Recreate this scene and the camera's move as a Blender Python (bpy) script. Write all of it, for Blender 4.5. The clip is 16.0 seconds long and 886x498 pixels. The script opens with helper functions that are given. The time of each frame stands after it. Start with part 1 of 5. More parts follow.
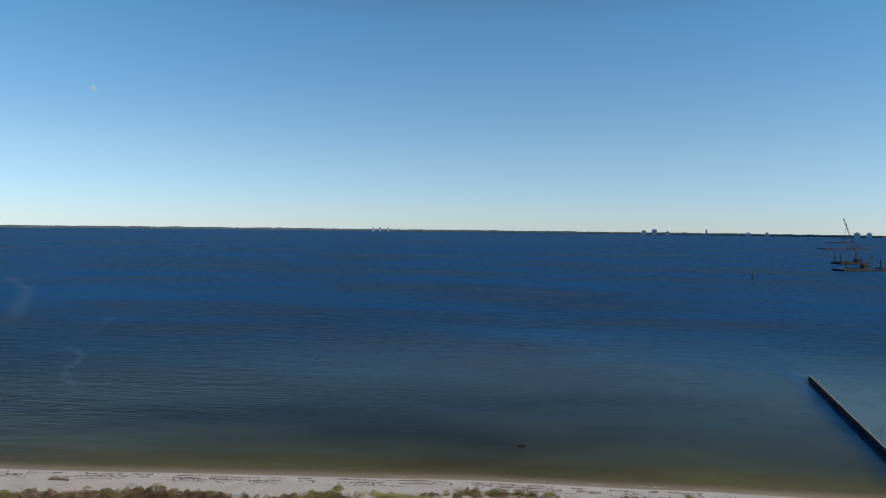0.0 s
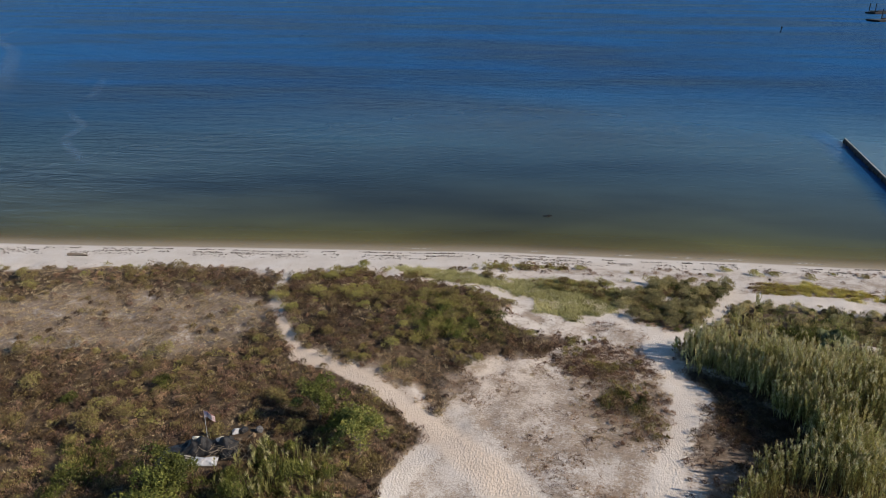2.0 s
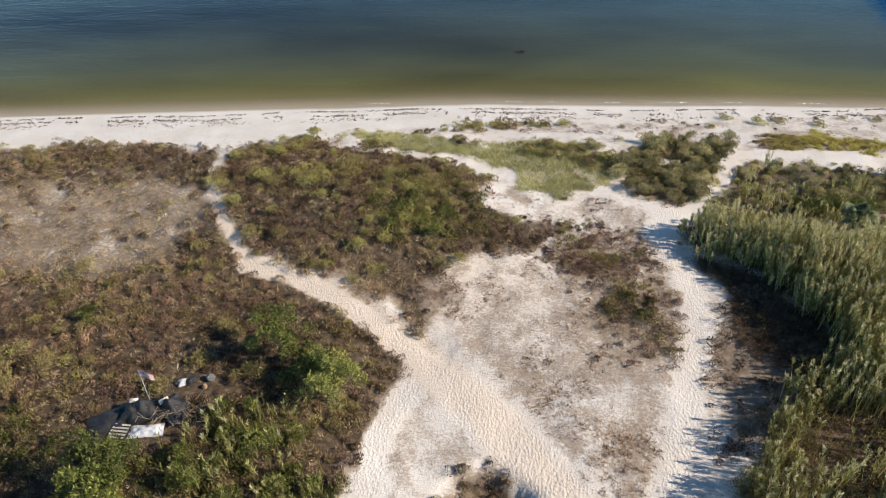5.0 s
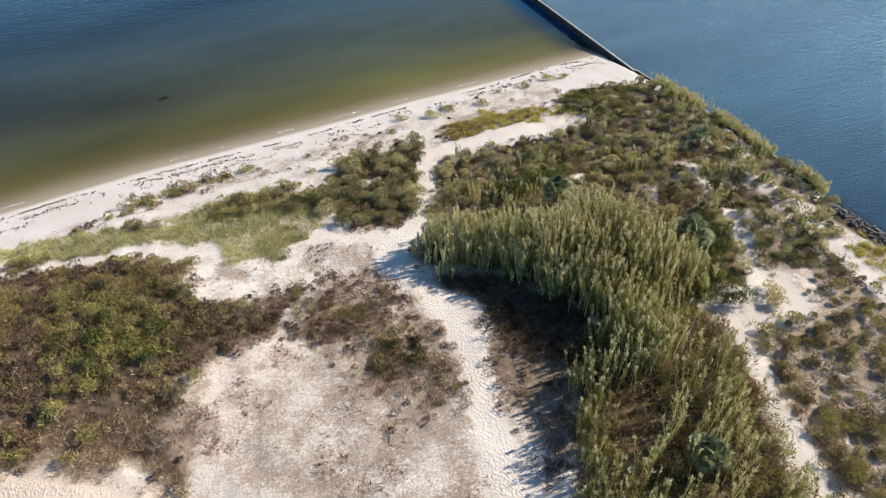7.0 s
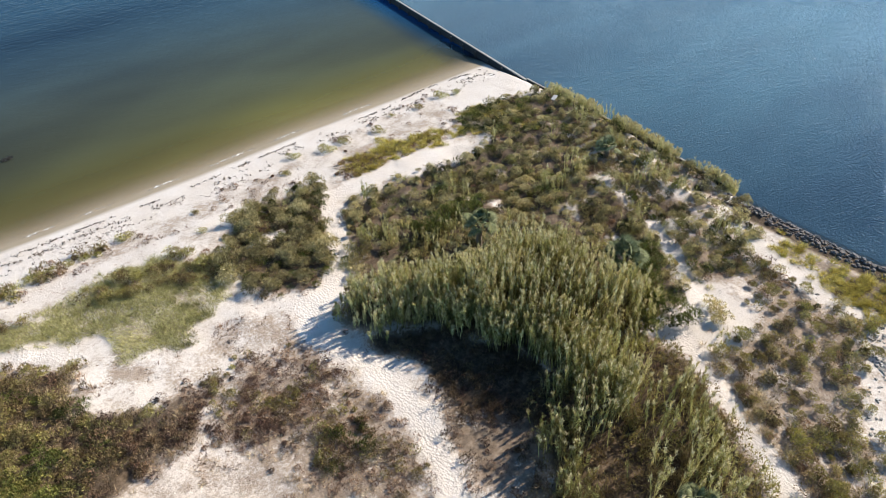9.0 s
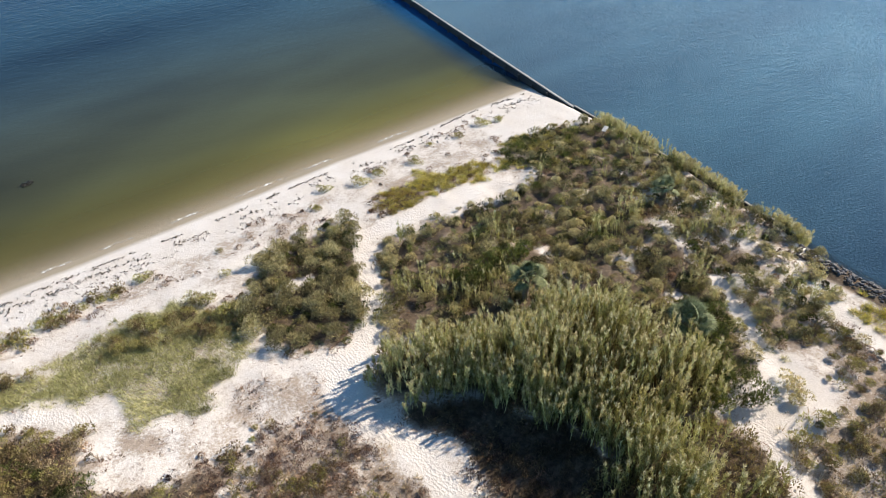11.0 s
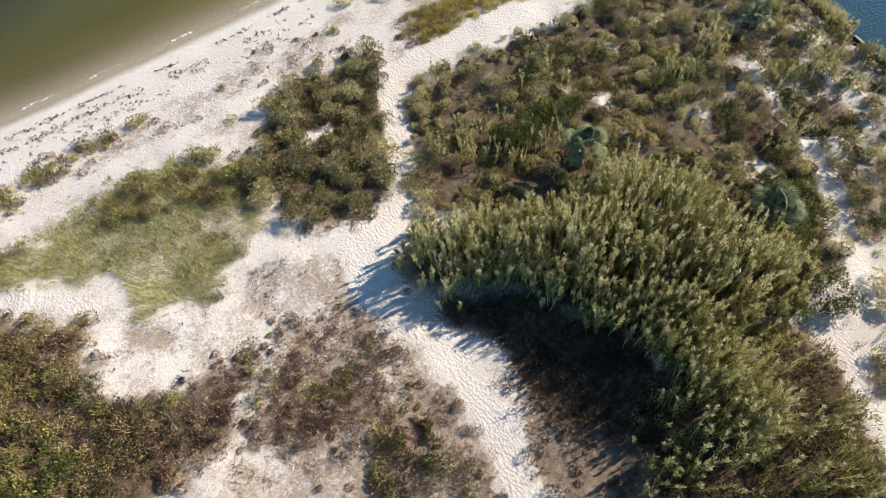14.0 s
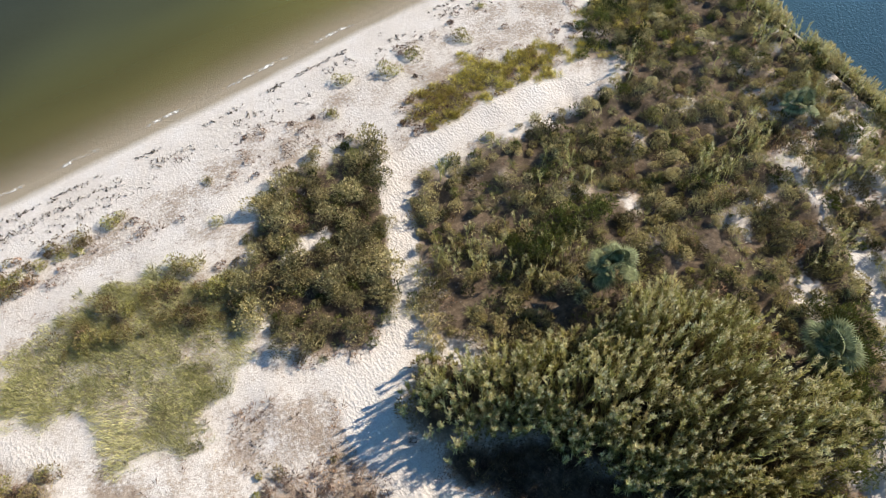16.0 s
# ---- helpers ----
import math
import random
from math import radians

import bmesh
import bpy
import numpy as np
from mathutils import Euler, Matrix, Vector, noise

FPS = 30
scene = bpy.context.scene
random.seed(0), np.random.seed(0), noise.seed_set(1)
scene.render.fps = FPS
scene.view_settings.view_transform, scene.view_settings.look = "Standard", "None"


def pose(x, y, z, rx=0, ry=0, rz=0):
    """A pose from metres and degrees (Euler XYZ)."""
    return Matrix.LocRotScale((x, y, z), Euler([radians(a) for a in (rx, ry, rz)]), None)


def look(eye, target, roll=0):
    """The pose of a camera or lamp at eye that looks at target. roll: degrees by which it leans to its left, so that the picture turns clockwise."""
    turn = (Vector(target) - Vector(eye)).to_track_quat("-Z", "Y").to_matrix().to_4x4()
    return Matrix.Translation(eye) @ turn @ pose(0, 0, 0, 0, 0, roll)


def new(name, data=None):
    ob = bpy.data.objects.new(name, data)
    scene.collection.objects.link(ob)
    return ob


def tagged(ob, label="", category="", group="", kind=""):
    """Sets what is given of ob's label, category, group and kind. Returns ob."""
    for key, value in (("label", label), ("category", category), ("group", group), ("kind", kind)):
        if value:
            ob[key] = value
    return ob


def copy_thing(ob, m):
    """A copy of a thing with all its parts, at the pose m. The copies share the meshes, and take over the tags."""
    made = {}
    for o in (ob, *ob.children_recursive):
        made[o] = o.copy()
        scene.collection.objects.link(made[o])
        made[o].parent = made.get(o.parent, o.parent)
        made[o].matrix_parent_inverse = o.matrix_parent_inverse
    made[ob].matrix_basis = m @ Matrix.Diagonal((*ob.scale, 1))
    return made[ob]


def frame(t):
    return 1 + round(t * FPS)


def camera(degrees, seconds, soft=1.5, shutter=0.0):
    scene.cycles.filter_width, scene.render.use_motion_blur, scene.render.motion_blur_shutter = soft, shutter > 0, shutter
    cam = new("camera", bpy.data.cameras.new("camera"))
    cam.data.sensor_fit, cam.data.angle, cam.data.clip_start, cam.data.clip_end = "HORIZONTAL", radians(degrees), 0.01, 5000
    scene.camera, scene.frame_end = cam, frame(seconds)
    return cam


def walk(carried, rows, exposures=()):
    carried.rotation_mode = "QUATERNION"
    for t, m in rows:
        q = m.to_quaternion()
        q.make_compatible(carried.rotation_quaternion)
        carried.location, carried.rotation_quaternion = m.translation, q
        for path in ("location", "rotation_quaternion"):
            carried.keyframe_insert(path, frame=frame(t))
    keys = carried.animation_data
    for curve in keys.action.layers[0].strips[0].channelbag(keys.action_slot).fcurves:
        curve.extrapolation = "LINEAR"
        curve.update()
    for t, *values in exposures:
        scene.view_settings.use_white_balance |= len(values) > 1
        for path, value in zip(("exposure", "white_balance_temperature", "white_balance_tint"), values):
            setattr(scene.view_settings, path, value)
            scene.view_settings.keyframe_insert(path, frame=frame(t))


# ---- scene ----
cam = camera(65.1, 16.0, 0.65)
PATH = [
    (0, (7.92, -16.982, 27.889), (7.696, -14.996, 27.827), 0.7),
    (0.5, (6.976, -15.391, 27.63), (6.754, -13.412, 27.446), 0.5),
    (1, (6.222, -13.871, 27.758), (6.002, -11.903, 27.481), 0.5),
    (1.5, (5.528, -12.443, 27.849), (5.307, -10.486, 27.505), 0.5),
    (2, (4.953, -11.003, 27.727), (4.737, -9.155, 26.995), 0.2),
    (2.5, (4.352, -9.322, 28.047), (4.151, -7.629, 27.001), 0.2),
    (3, (4.01, -7.475, 28.531), (3.814, -5.893, 27.324), -0.1),
    (3.2, (3.789, -6.73, 28.654), (3.596, -5.165, 27.424), -0.1),
    (5.3, (2.595, -0.172, 28.758), (2.607, 1.418, 27.545), -0.8),
    (5.5, (2.493, 0.504, 28.826), (2.605, 2.089, 27.612), -0.8),
    (6, (2.357, 2.227, 28.919), (2.733, 3.766, 27.698), -1.0),
    (6.5, (2.099, 3.849, 28.944), (2.698, 5.312, 27.719), -1.0),
    (7, (2.012, 5.414, 28.978), (2.772, 6.796, 27.748), -0.9),
    (7.5, (2.064, 6.841, 28.999), (2.952, 8.141, 27.766), -0.9),
    (8, (2.163, 8.243, 29.082), (3.159, 9.458, 27.845), -0.8),
    (8.2, (2.17, 8.954, 29.178), (3.205, 10.132, 27.936), -0.5),
    (10.3, (4.321, 13.857, 29.301), (5.345, 15.045, 28.06), -0.8),
    (10.5, (4.591, 14.371, 29.357), (5.603, 15.567, 28.114), -0.7),
    (11, (5.125, 15.538, 29.239), (6.104, 16.768, 28.002), -0.7),
    (11.5, (5.594, 16.548, 29.049), (6.475, 17.717, 27.687), -0.9),
    (12, (6.436, 17.678, 29.082), (7.202, 18.74, 27.57), -1.4),
    (12.5, (7.159, 18.802, 29.062), (7.858, 19.786, 27.467), -1.6),
    (13, (7.883, 19.941, 29.043), (8.537, 20.868, 27.395), -1.8),
    (13.5, (8.611, 21.101, 29.0), (9.236, 21.99, 27.322), -1.8),
    (14, (9.407, 22.263, 29.023), (10.02, 23.137, 27.332), -1.8),
    (14.5, (10.268, 23.432, 29.023), (10.878, 24.308, 27.332), -1.9),
    (15, (11.031, 24.936, 28.997), (11.648, 25.807, 27.306), -1.4),
    (15.5, (12.053, 26.379, 29.013), (12.667, 27.254, 27.322), -1.5),
    (16, (13.183, 28.037, 28.984), (13.793, 28.911, 27.292), -1.5),
]
walk(cam, [(t, look(eye, target, roll)) for t, eye, target, roll in PATH], [(0, -0.64, 6500, 10), (0.6, -0.52, 6500, 10), (1.5, -0.25, 6600, 11), (2.0, -0.02, 6750, 13), (2.6, 0.36, 7000, 14), (3.1, 0.52, 6750, 11), (5.3, 0.55, 6650, 10), (7, 0.69, 6600, 10), (10.3, 0.82, 6550, 10), (13, 0.77, 6600, 10), (16, 0.69, 6580, 9)])

# ---- world, sun ----
SUN_ELEV, SUN_AZ = 32.0, 98.0          # degrees; azimuth from +y towards +x
world = bpy.data.worlds.new("sky")
scene.world = world
world.use_nodes = True
wn = world.node_tree
sky = wn.nodes.new("ShaderNodeTexSky")
sky.sky_type, sky.sun_disc = "NISHITA", False
sky.sun_elevation, sky.sun_rotation = radians(SUN_ELEV), radians(SUN_AZ)
sky.altitude, sky.air_density, sky.dust_density, sky.ozone_density = 20, 1.0, 0.0, 5.0
wn.nodes["Background"].inputs["Strength"].default_value = 0.095
tint = wn.nodes.new("ShaderNodeMix")
tint.data_type, tint.blend_type = "RGBA", "MULTIPLY"
tint.inputs[0].default_value = 1.0
tint.inputs[7].default_value = (0.80, 0.98, 1.20, 1)
up = wn.nodes.new("ShaderNodeSeparateXYZ")
wn.links.new(wn.nodes.new("ShaderNodeTexCoord").outputs["Generated"], up.inputs[0])
haze = wn.nodes.new("ShaderNodeValToRGB")        # clear bluish haze low over the water, all round
stops = haze.color_ramp.elements
stops.new(0.10), stops.new(0.30), stops.new(0.5)
for stop, (where, hue) in zip(stops, ((0.0, (1.36, 1.66, 2.25)), (0.10, (1.62, 1.78, 1.88)), (0.28, (1.28, 1.88, 1.92)), (0.46, (0.66, 0.84, 0.87)), (0.75, (0.48, 0.62, 0.66)))):
    stop.position, stop.color = where, (*hue, 1)
wn.links.new(up.outputs["Z"], haze.inputs["Fac"])
wn.links.new(haze.outputs["Color"], tint.inputs[7])
wn.links.new(sky.outputs["Color"], tint.inputs[6])
wn.links.new(tint.outputs[2], wn.nodes["Background"].inputs["Color"])
sun_data = bpy.data.lights.new("sun", "SUN")
sun_data.energy, sun_data.angle, sun_data.color = 5.0, radians(0.53), (1.0, 0.88, 0.725)
sun = new("sun", sun_data)
sa, se = radians(SUN_AZ), radians(SUN_ELEV)
SUN_WAY = Vector((math.sin(sa) * math.cos(se), math.cos(sa) * math.cos(se), math.sin(se)))
sun.matrix_world = look(SUN_WAY * 300, (0, 0, 0))

rng = np.random.default_rng(11)


# ---- materials ----
def material(name):
    m = bpy.data.materials.new(name)
    m.use_nodes = True
    t = m.node_tree
    return m, t, t.nodes["Principled BSDF"]


def node(t, kind, **props):
    n = t.nodes.new(kind)
    for k, v in props.items():
        if k in n.inputs:
            n.inputs[k].default_value = v
    return n


def ramp(t, stops, fac):
    r = t.nodes.new("ShaderNodeValToRGB")
    e = r.color_ramp.elements
    while len(e) < len(stops):
        e.new(0.5)
    for el, (p, c) in zip(e, stops):
        el.position, el.color = p, (*c, 1)
    t.links.new(fac, r.inputs["Fac"])
    return r.outputs["Color"]


def mix(t, fac, a, b, how="MIX"):
    n = t.nodes.new("ShaderNodeMix")
    n.data_type, n.blend_type = "RGBA", how
    for sock, v in ((n.inputs[0], fac), (n.inputs[6], a), (n.inputs[7], b)):
        if hasattr(v, "is_output"):
            t.links.new(v, sock)
        elif isinstance(v, (int, float)):
            sock.default_value = v
        else:
            sock.default_value = (*v, 1)
    return n.outputs[2]


def calc(t, how, a, b=0.0, c=0.0):
    n = t.nodes.new("ShaderNodeMath")
    n.operation = how
    for sock, v in zip(n.inputs, (a, b, c)):
        if hasattr(v, "is_output"):
            t.links.new(v, sock)
        else:
            sock.default_value = v
    return n.outputs[0]


def noise_tex(t, scale, detail=4.0, rough=0.55, vec=None):
    n = node(t, "ShaderNodeTexNoise", Scale=scale, Detail=detail, Roughness=rough)
    if vec is None:
        vec = t.nodes.new("ShaderNodeNewGeometry").outputs["Position"]
    t.links.new(vec, n.inputs["Vector"])
    return n.outputs["Fac"]


def bumped(t, bsdf, height, strength, distance):
    b = node(t, "ShaderNodeBump", Strength=strength, Distance=distance)
    t.links.new(height, b.inputs["Height"])
    t.links.new(b.outputs["Normal"], bsdf.inputs["Normal"])


def attr(t, name):
    a = t.nodes.new("ShaderNodeAttribute")
    a.attribute_name = name
    return a.outputs["Fac"]


def leafy(name, stops, gloss=0.7, through_light=0.2):
    """Foliage: the tone of each leaf runs along a ramp; some light comes through."""
    m, t, b = material(name)
    obj = t.nodes.new("ShaderNodeObjectInfo").outputs["Random"]
    tone = calc(t, "ADD", attr(t, "tone"), calc(t, "MULTIPLY_ADD", obj, 0.36, -0.18))
    col = ramp(t, stops, tone)
    grain = noise_tex(t, 6.0, 3, 0.7)
    col = mix(t, 1.0, col, ramp(t, [(0.32, (0.5, 0.5, 0.5)), (0.52, (0.95, 0.95, 0.95)), (0.7, (1.4, 1.38, 1.3))], grain), "MULTIPLY")
    t.links.new(col, b.inputs["Base Color"])
    b.inputs["Roughness"].default_value = gloss
    b.inputs["Specular IOR Level"].default_value = 0.2
    tr = t.nodes.new("ShaderNodeBsdfTranslucent")
    t.links.new(col, tr.inputs["Color"])
    mx = t.nodes.new("ShaderNodeMixShader")
    mx.inputs[0].default_value = through_light
    t.links.new(b.outputs[0], mx.inputs[1])
    t.links.new(tr.outputs[0], mx.inputs[2])
    t.links.new(mx.outputs[0], t.nodes["Material Output"].inputs["Surface"])
    return m


def plain(name, colour, rough=0.7, metal=0.0, spread=0.25, scale=4.0, relief=0.3, depth=0.01):
    """A worn surface of one colour: two scales of variation and a fine relief."""
    m, t, b = material(name)
    vec = t.nodes.new("ShaderNodeTexCoord").outputs["Object"]
    big, fine = noise_tex(t, scale, 3, 0.6, vec), noise_tex(t, scale * 9, 4, 0.6, vec)
    lo, hi = [c * (1 - spread) for c in colour], [min(1, c * (1 + spread)) for c in colour]
    col = ramp(t, [(0.3, lo), (0.7, hi)], big)
    col = mix(t, 0.35, col, ramp(t, [(0.35, lo), (0.65, hi)], fine))
    obj = t.nodes.new("ShaderNodeObjectInfo").outputs["Random"]
    col = mix(t, 1.0, col, ramp(t, [(0.0, (0.85, 0.85, 0.85)), (1.0, (1.12, 1.1, 1.08))], obj), "MULTIPLY")
    t.links.new(col, b.inputs["Base Color"])
    b.inputs["Roughness"].default_value, b.inputs["Metallic"].default_value = rough, metal
    bumped(t, b, fine, relief, depth)
    return m


# sand, with dry litter under the plants, footprints on the trodden ways and a damp edge
M_SAND, t, b = material("dune_sand")
pos = t.nodes.new("ShaderNodeNewGeometry").outputs["Position"]
patch, fine = noise_tex(t, 0.35, 5, 0.6, pos), noise_tex(t, 14.0, 5, 0.7, pos)
sand = ramp(t, [(0.3, (0.495, 0.44, 0.395)), (0.5, (0.57, 0.52, 0.485)), (0.72, (0.64, 0.61, 0.59))], patch)
sand = mix(t, 0.4, sand, ramp(t, [(0.3, (0.42, 0.375, 0.325)), (0.62, (0.78, 0.75, 0.70))], fine))
warm = mix(t, 0.6, sand, (0.64, 0.52, 0.41))
sand = mix(t, attr(t, "warm"), sand, warm)
mid = noise_tex(t, 2.6, 5, 0.7, pos)
shaded_duff = ramp(t, [(0.3, (0.034, 0.025, 0.017)), (0.5, (0.085, 0.061, 0.04)), (0.75, (0.21, 0.157, 0.11))], mid)
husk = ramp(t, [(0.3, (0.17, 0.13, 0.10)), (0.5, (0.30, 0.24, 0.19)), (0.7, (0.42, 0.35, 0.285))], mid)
litter = mix(t, ramp(t, [(0.55, (0, 0, 0)), (0.85, (1, 1, 1))], attr(t, "litter")), husk, shaded_duff)      # thin dry husks on open sand, duff under dense scrub darkened for its shade
speck, broad = noise_tex(t, 7.5, 5, 0.75, pos), noise_tex(t, 0.55, 3, 0.6, pos)
edge = calc(t, "ADD", attr(t, "litter"), calc(t, "MULTIPLY_ADD", mid, 0.8, -0.4))
edge = calc(t, "ADD", edge, calc(t, "MULTIPLY_ADD", speck, 1.1, -0.55))
edge = calc(t, "ADD", edge, calc(t, "MULTIPLY_ADD", broad, 0.9, -0.45))
edge = ramp(t, [(0.32, (0, 0, 0)), (0.46, (0.5, 0.5, 0.5)), (0.62, (1, 1, 1))], edge)
col = mix(t, edge, sand, litter)
wet = ramp(t, [(0.25, (0, 0, 0)), (0.8, (1, 1, 1))], calc(t, "ADD", attr(t, "wet"), calc(t, "MULTIPLY_ADD", patch, 0.5, -0.25)))
col = mix(t, wet, col, (0.30, 0.255, 0.19))
t.links.new(col, b.inputs["Base Color"])
b.inputs["Roughness"].default_value = 0.92
b.inputs["Specular IOR Level"].default_value = 0.2
stray = node(t, "ShaderNodeTexNoise", Scale=2.2, Detail=3.0)
t.links.new(pos, stray.inputs["Vector"])
stray_at = mix(t, 0.12, pos, stray.outputs["Color"], "ADD")
trail = node(t, "ShaderNodeMapping")
trail.inputs["Rotation"].default_value, trail.inputs["Scale"].default_value = (0, 0, 0.5), (1.5, 0.85, 1)
t.links.new(stray_at, trail.inputs["Vector"])
steps = node(t, "ShaderNodeTexVoronoi", Scale=5.4)
t.links.new(trail.outputs["Vector"], steps.inputs["Vector"])
tread = calc(t, "MULTIPLY", attr(t, "tread"), calc(t, "MULTIPLY", steps.outputs["Distance"], 0.62))
relief = calc(t, "ADD", calc(t, "MULTIPLY", tread, 0.26), calc(t, "MULTIPLY", fine, 0.16))
relief = calc(t, "ADD", relief, calc(t, "MULTIPLY", mid, 0.22))
bumped(t, b, relief, 0.75, 0.28)

# bay water: turbid and olive over the shallows, dark blue farther out, ruffled by wind in patches
M_WATER, t, b = material("bay_water")
pos = t.nodes.new("ShaderNodeNewGeometry").outputs["Position"]
off = attr(t, "offshore")
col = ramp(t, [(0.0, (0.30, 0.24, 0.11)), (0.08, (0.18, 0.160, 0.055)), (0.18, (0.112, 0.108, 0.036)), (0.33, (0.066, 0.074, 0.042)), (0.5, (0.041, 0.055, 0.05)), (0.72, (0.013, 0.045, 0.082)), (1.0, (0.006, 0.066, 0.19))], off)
# water east of the jetty: reflected sky blue mixed into the base colour
col = mix(t, attr(t, "sky_sheen"), col, (0.035, 0.075, 0.108))
stretch = node(t, "ShaderNodeMapping")
stretch.inputs["Scale"].default_value = (0.005, 0.011, 1)
stretch.inputs["Rotation"].default_value = (0, 0, 0.12)
t.links.new(pos, stretch.inputs["Vector"])
gust = node(t, "ShaderNodeMapping")
gust.inputs["Scale"].default_value, gust.inputs["Rotation"].default_value = (0.011, 0.026, 1), (0, 0, -0.2)
t.links.new(pos, gust.inputs["Vector"])
wind = calc(t, "ADD", calc(t, "MULTIPLY", noise_tex(t, 1.0, 4, 0.55, stretch.outputs["Vector"]), 0.55), calc(t, "MULTIPLY", noise_tex(t, 1.0, 4, 0.6, gust.outputs["Vector"]), 0.45))
col = mix(t, 1.0, col, ramp(t, [(0.42, (0.45, 0.45, 0.54)), (0.49, (0.92, 0.92, 0.94)), (0.58, (1.5, 1.55, 1.5))], wind), "MULTIPLY")
t.links.new(col, b.inputs["Base Color"])
b.inputs["IOR"].default_value = 1.33
t.links.new(calc(t, "MULTIPLY_ADD", attr(t, "sky_sheen"), 0.24, 0.045), b.inputs["Specular IOR Level"])
ruffle = attr(t, "ruffle")
t.links.new(calc(t, "MULTIPLY_ADD", ruffle, calc(t, "MULTIPLY_ADD", wind, 0.8, 0.02), 0.018), b.inputs["Roughness"])
rip = node(t, "ShaderNodeMapping")
rip.inputs["Scale"].default_value = (0.7, 1.7, 1)
rip.inputs["Rotation"].default_value = (0, 0, 0.18)
t.links.new(pos, rip.inputs["Vector"])
waves = calc(t, "ADD", noise_tex(t, 0.9, 5, 0.62, rip.outputs["Vector"]), calc(t, "MULTIPLY", noise_tex(t, 4.5, 3, 0.6, pos), 0.22))
amp = calc(t, "MULTIPLY", calc(t, "MULTIPLY_ADD", wind, 1.1, 0.15), calc(t, "MULTIPLY_ADD", calc(t, "POWER", off, 6.0), 0.9, 0.04))
swell = node(t, "ShaderNodeMapping")
swell.inputs["Scale"].default_value = (0.10, 0.30, 1)
swell.inputs["Rotation"].default_value = (0, 0, 0.25)
t.links.new(pos, swell.inputs["Vector"])
swell = calc(t, "MULTIPLY", calc(t, "MULTIPLY", noise_tex(t, 1.0, 4, 0.65, swell.outputs["Vector"]), calc(t, "POWER", ruffle, 2.5)), 1.4)
swell = calc(t, "ADD", swell, calc(t, "MULTIPLY", calc(t, "MULTIPLY", noise_tex(t, 5.0, 2, 0.6, pos), attr(t, "sky_sheen")), 0.085))
bumped(t, b, calc(t, "ADD", calc(t, "MULTIPLY", waves, amp), swell), 1.0, 0.8)
clear = t.nodes.new("ShaderNodeBsdfTransparent")
mx = t.nodes.new("ShaderNodeMixShader")
t.links.new(ramp(t, [(0.0, (0.05, 0.05, 0.05)), (0.35, (0.7, 0.7, 0.7)), (1.0, (1, 1, 1))], attr(t, "depth")), mx.inputs[0])
t.links.new(clear.outputs[0], mx.inputs[1])
t.links.new(b.outputs[0], mx.inputs[2])
t.links.new(mx.outputs[0], t.nodes["Material Output"].inputs["Surface"])

M_HEATH = leafy("heath_leaves", [(0.0, (0.09, 0.06, 0.036)), (0.3, (0.24, 0.168, 0.09)), (0.55, (0.33, 0.282, 0.106)), (0.8, (0.444, 0.432, 0.126)), (1.0, (0.672, 0.588, 0.276))])
M_DEAD = leafy("withered_leaves", [(0.0, (0.075, 0.048, 0.0403)), (0.4, (0.24, 0.15, 0.109)), (0.7, (0.427, 0.277, 0.178)), (1.0, (0.75, 0.532, 0.341))], 0.8, 0.15)
M_SHRUB = leafy("shrub_leaves", [(0.0, (0.084, 0.0723, 0.0378)), (0.35, (0.326, 0.283, 0.137)), (0.65, (0.609, 0.527, 0.265)), (1.0, (0.882, 0.762, 0.454))])
M_GREEN = leafy("green_leaves", [(0.0, (0.04, 0.045, 0.014)), (0.4, (0.12, 0.135, 0.032)), (0.7, (0.235, 0.245, 0.062)), (1.0, (0.42, 0.40, 0.13))], 0.7, 0.2)
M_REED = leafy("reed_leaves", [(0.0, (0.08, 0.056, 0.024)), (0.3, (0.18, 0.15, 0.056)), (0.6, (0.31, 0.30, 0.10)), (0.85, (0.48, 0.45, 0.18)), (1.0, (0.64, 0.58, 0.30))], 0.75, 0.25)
M_PLUME = leafy("reed_plumes", [(0.0, (0.36, 0.30, 0.15)), (0.5, (0.55, 0.49, 0.28)), (1.0, (0.70, 0.65, 0.44))], 0.95, 0.45)
M_GRASS = leafy("beach_grass_blades", [(0.0, (0.211, 0.194, 0.084)), (0.4, (0.396, 0.383, 0.173)), (0.75, (0.567, 0.538, 0.273)), (1.0, (0.747, 0.698, 0.42))])
M_STRAW = leafy("dry_grass_blades", [(0.0, (0.207, 0.147, 0.095)), (0.4, (0.45, 0.338, 0.214)), (0.75, (0.63, 0.505, 0.323)), (1.0, (0.81, 0.706, 0.475))], 0.8)
M_GOLD = leafy("yellow_grass_blades", [(0.0, (0.22, 0.16, 0.055)), (0.4, (0.45, 0.37, 0.10)), (0.75, (0.62, 0.54, 0.14)), (1.0, (0.76, 0.68, 0.29))])
M_PALM = leafy("palm_leaves", [(0.0, (0.07, 0.082, 0.04)), (0.4, (0.15, 0.172, 0.08)), (0.75, (0.26, 0.285, 0.15)), (1.0, (0.42, 0.44, 0.27))], 0.75, 0.25)
M_BARK = plain("grey_bark", (0.16, 0.125, 0.095), 0.9, scale=6)
M_TIMBER = plain("tarred_timber", (0.02, 0.018, 0.018), 0.85, scale=2)
M_CAP = plain("weathered_timber", (0.36, 0.335, 0.295), 0.85, scale=3)
M_ROCK = plain("dark_riprap", (0.105, 0.098, 0.098), 0.85, scale=1.5, relief=0.6, depth=0.05)
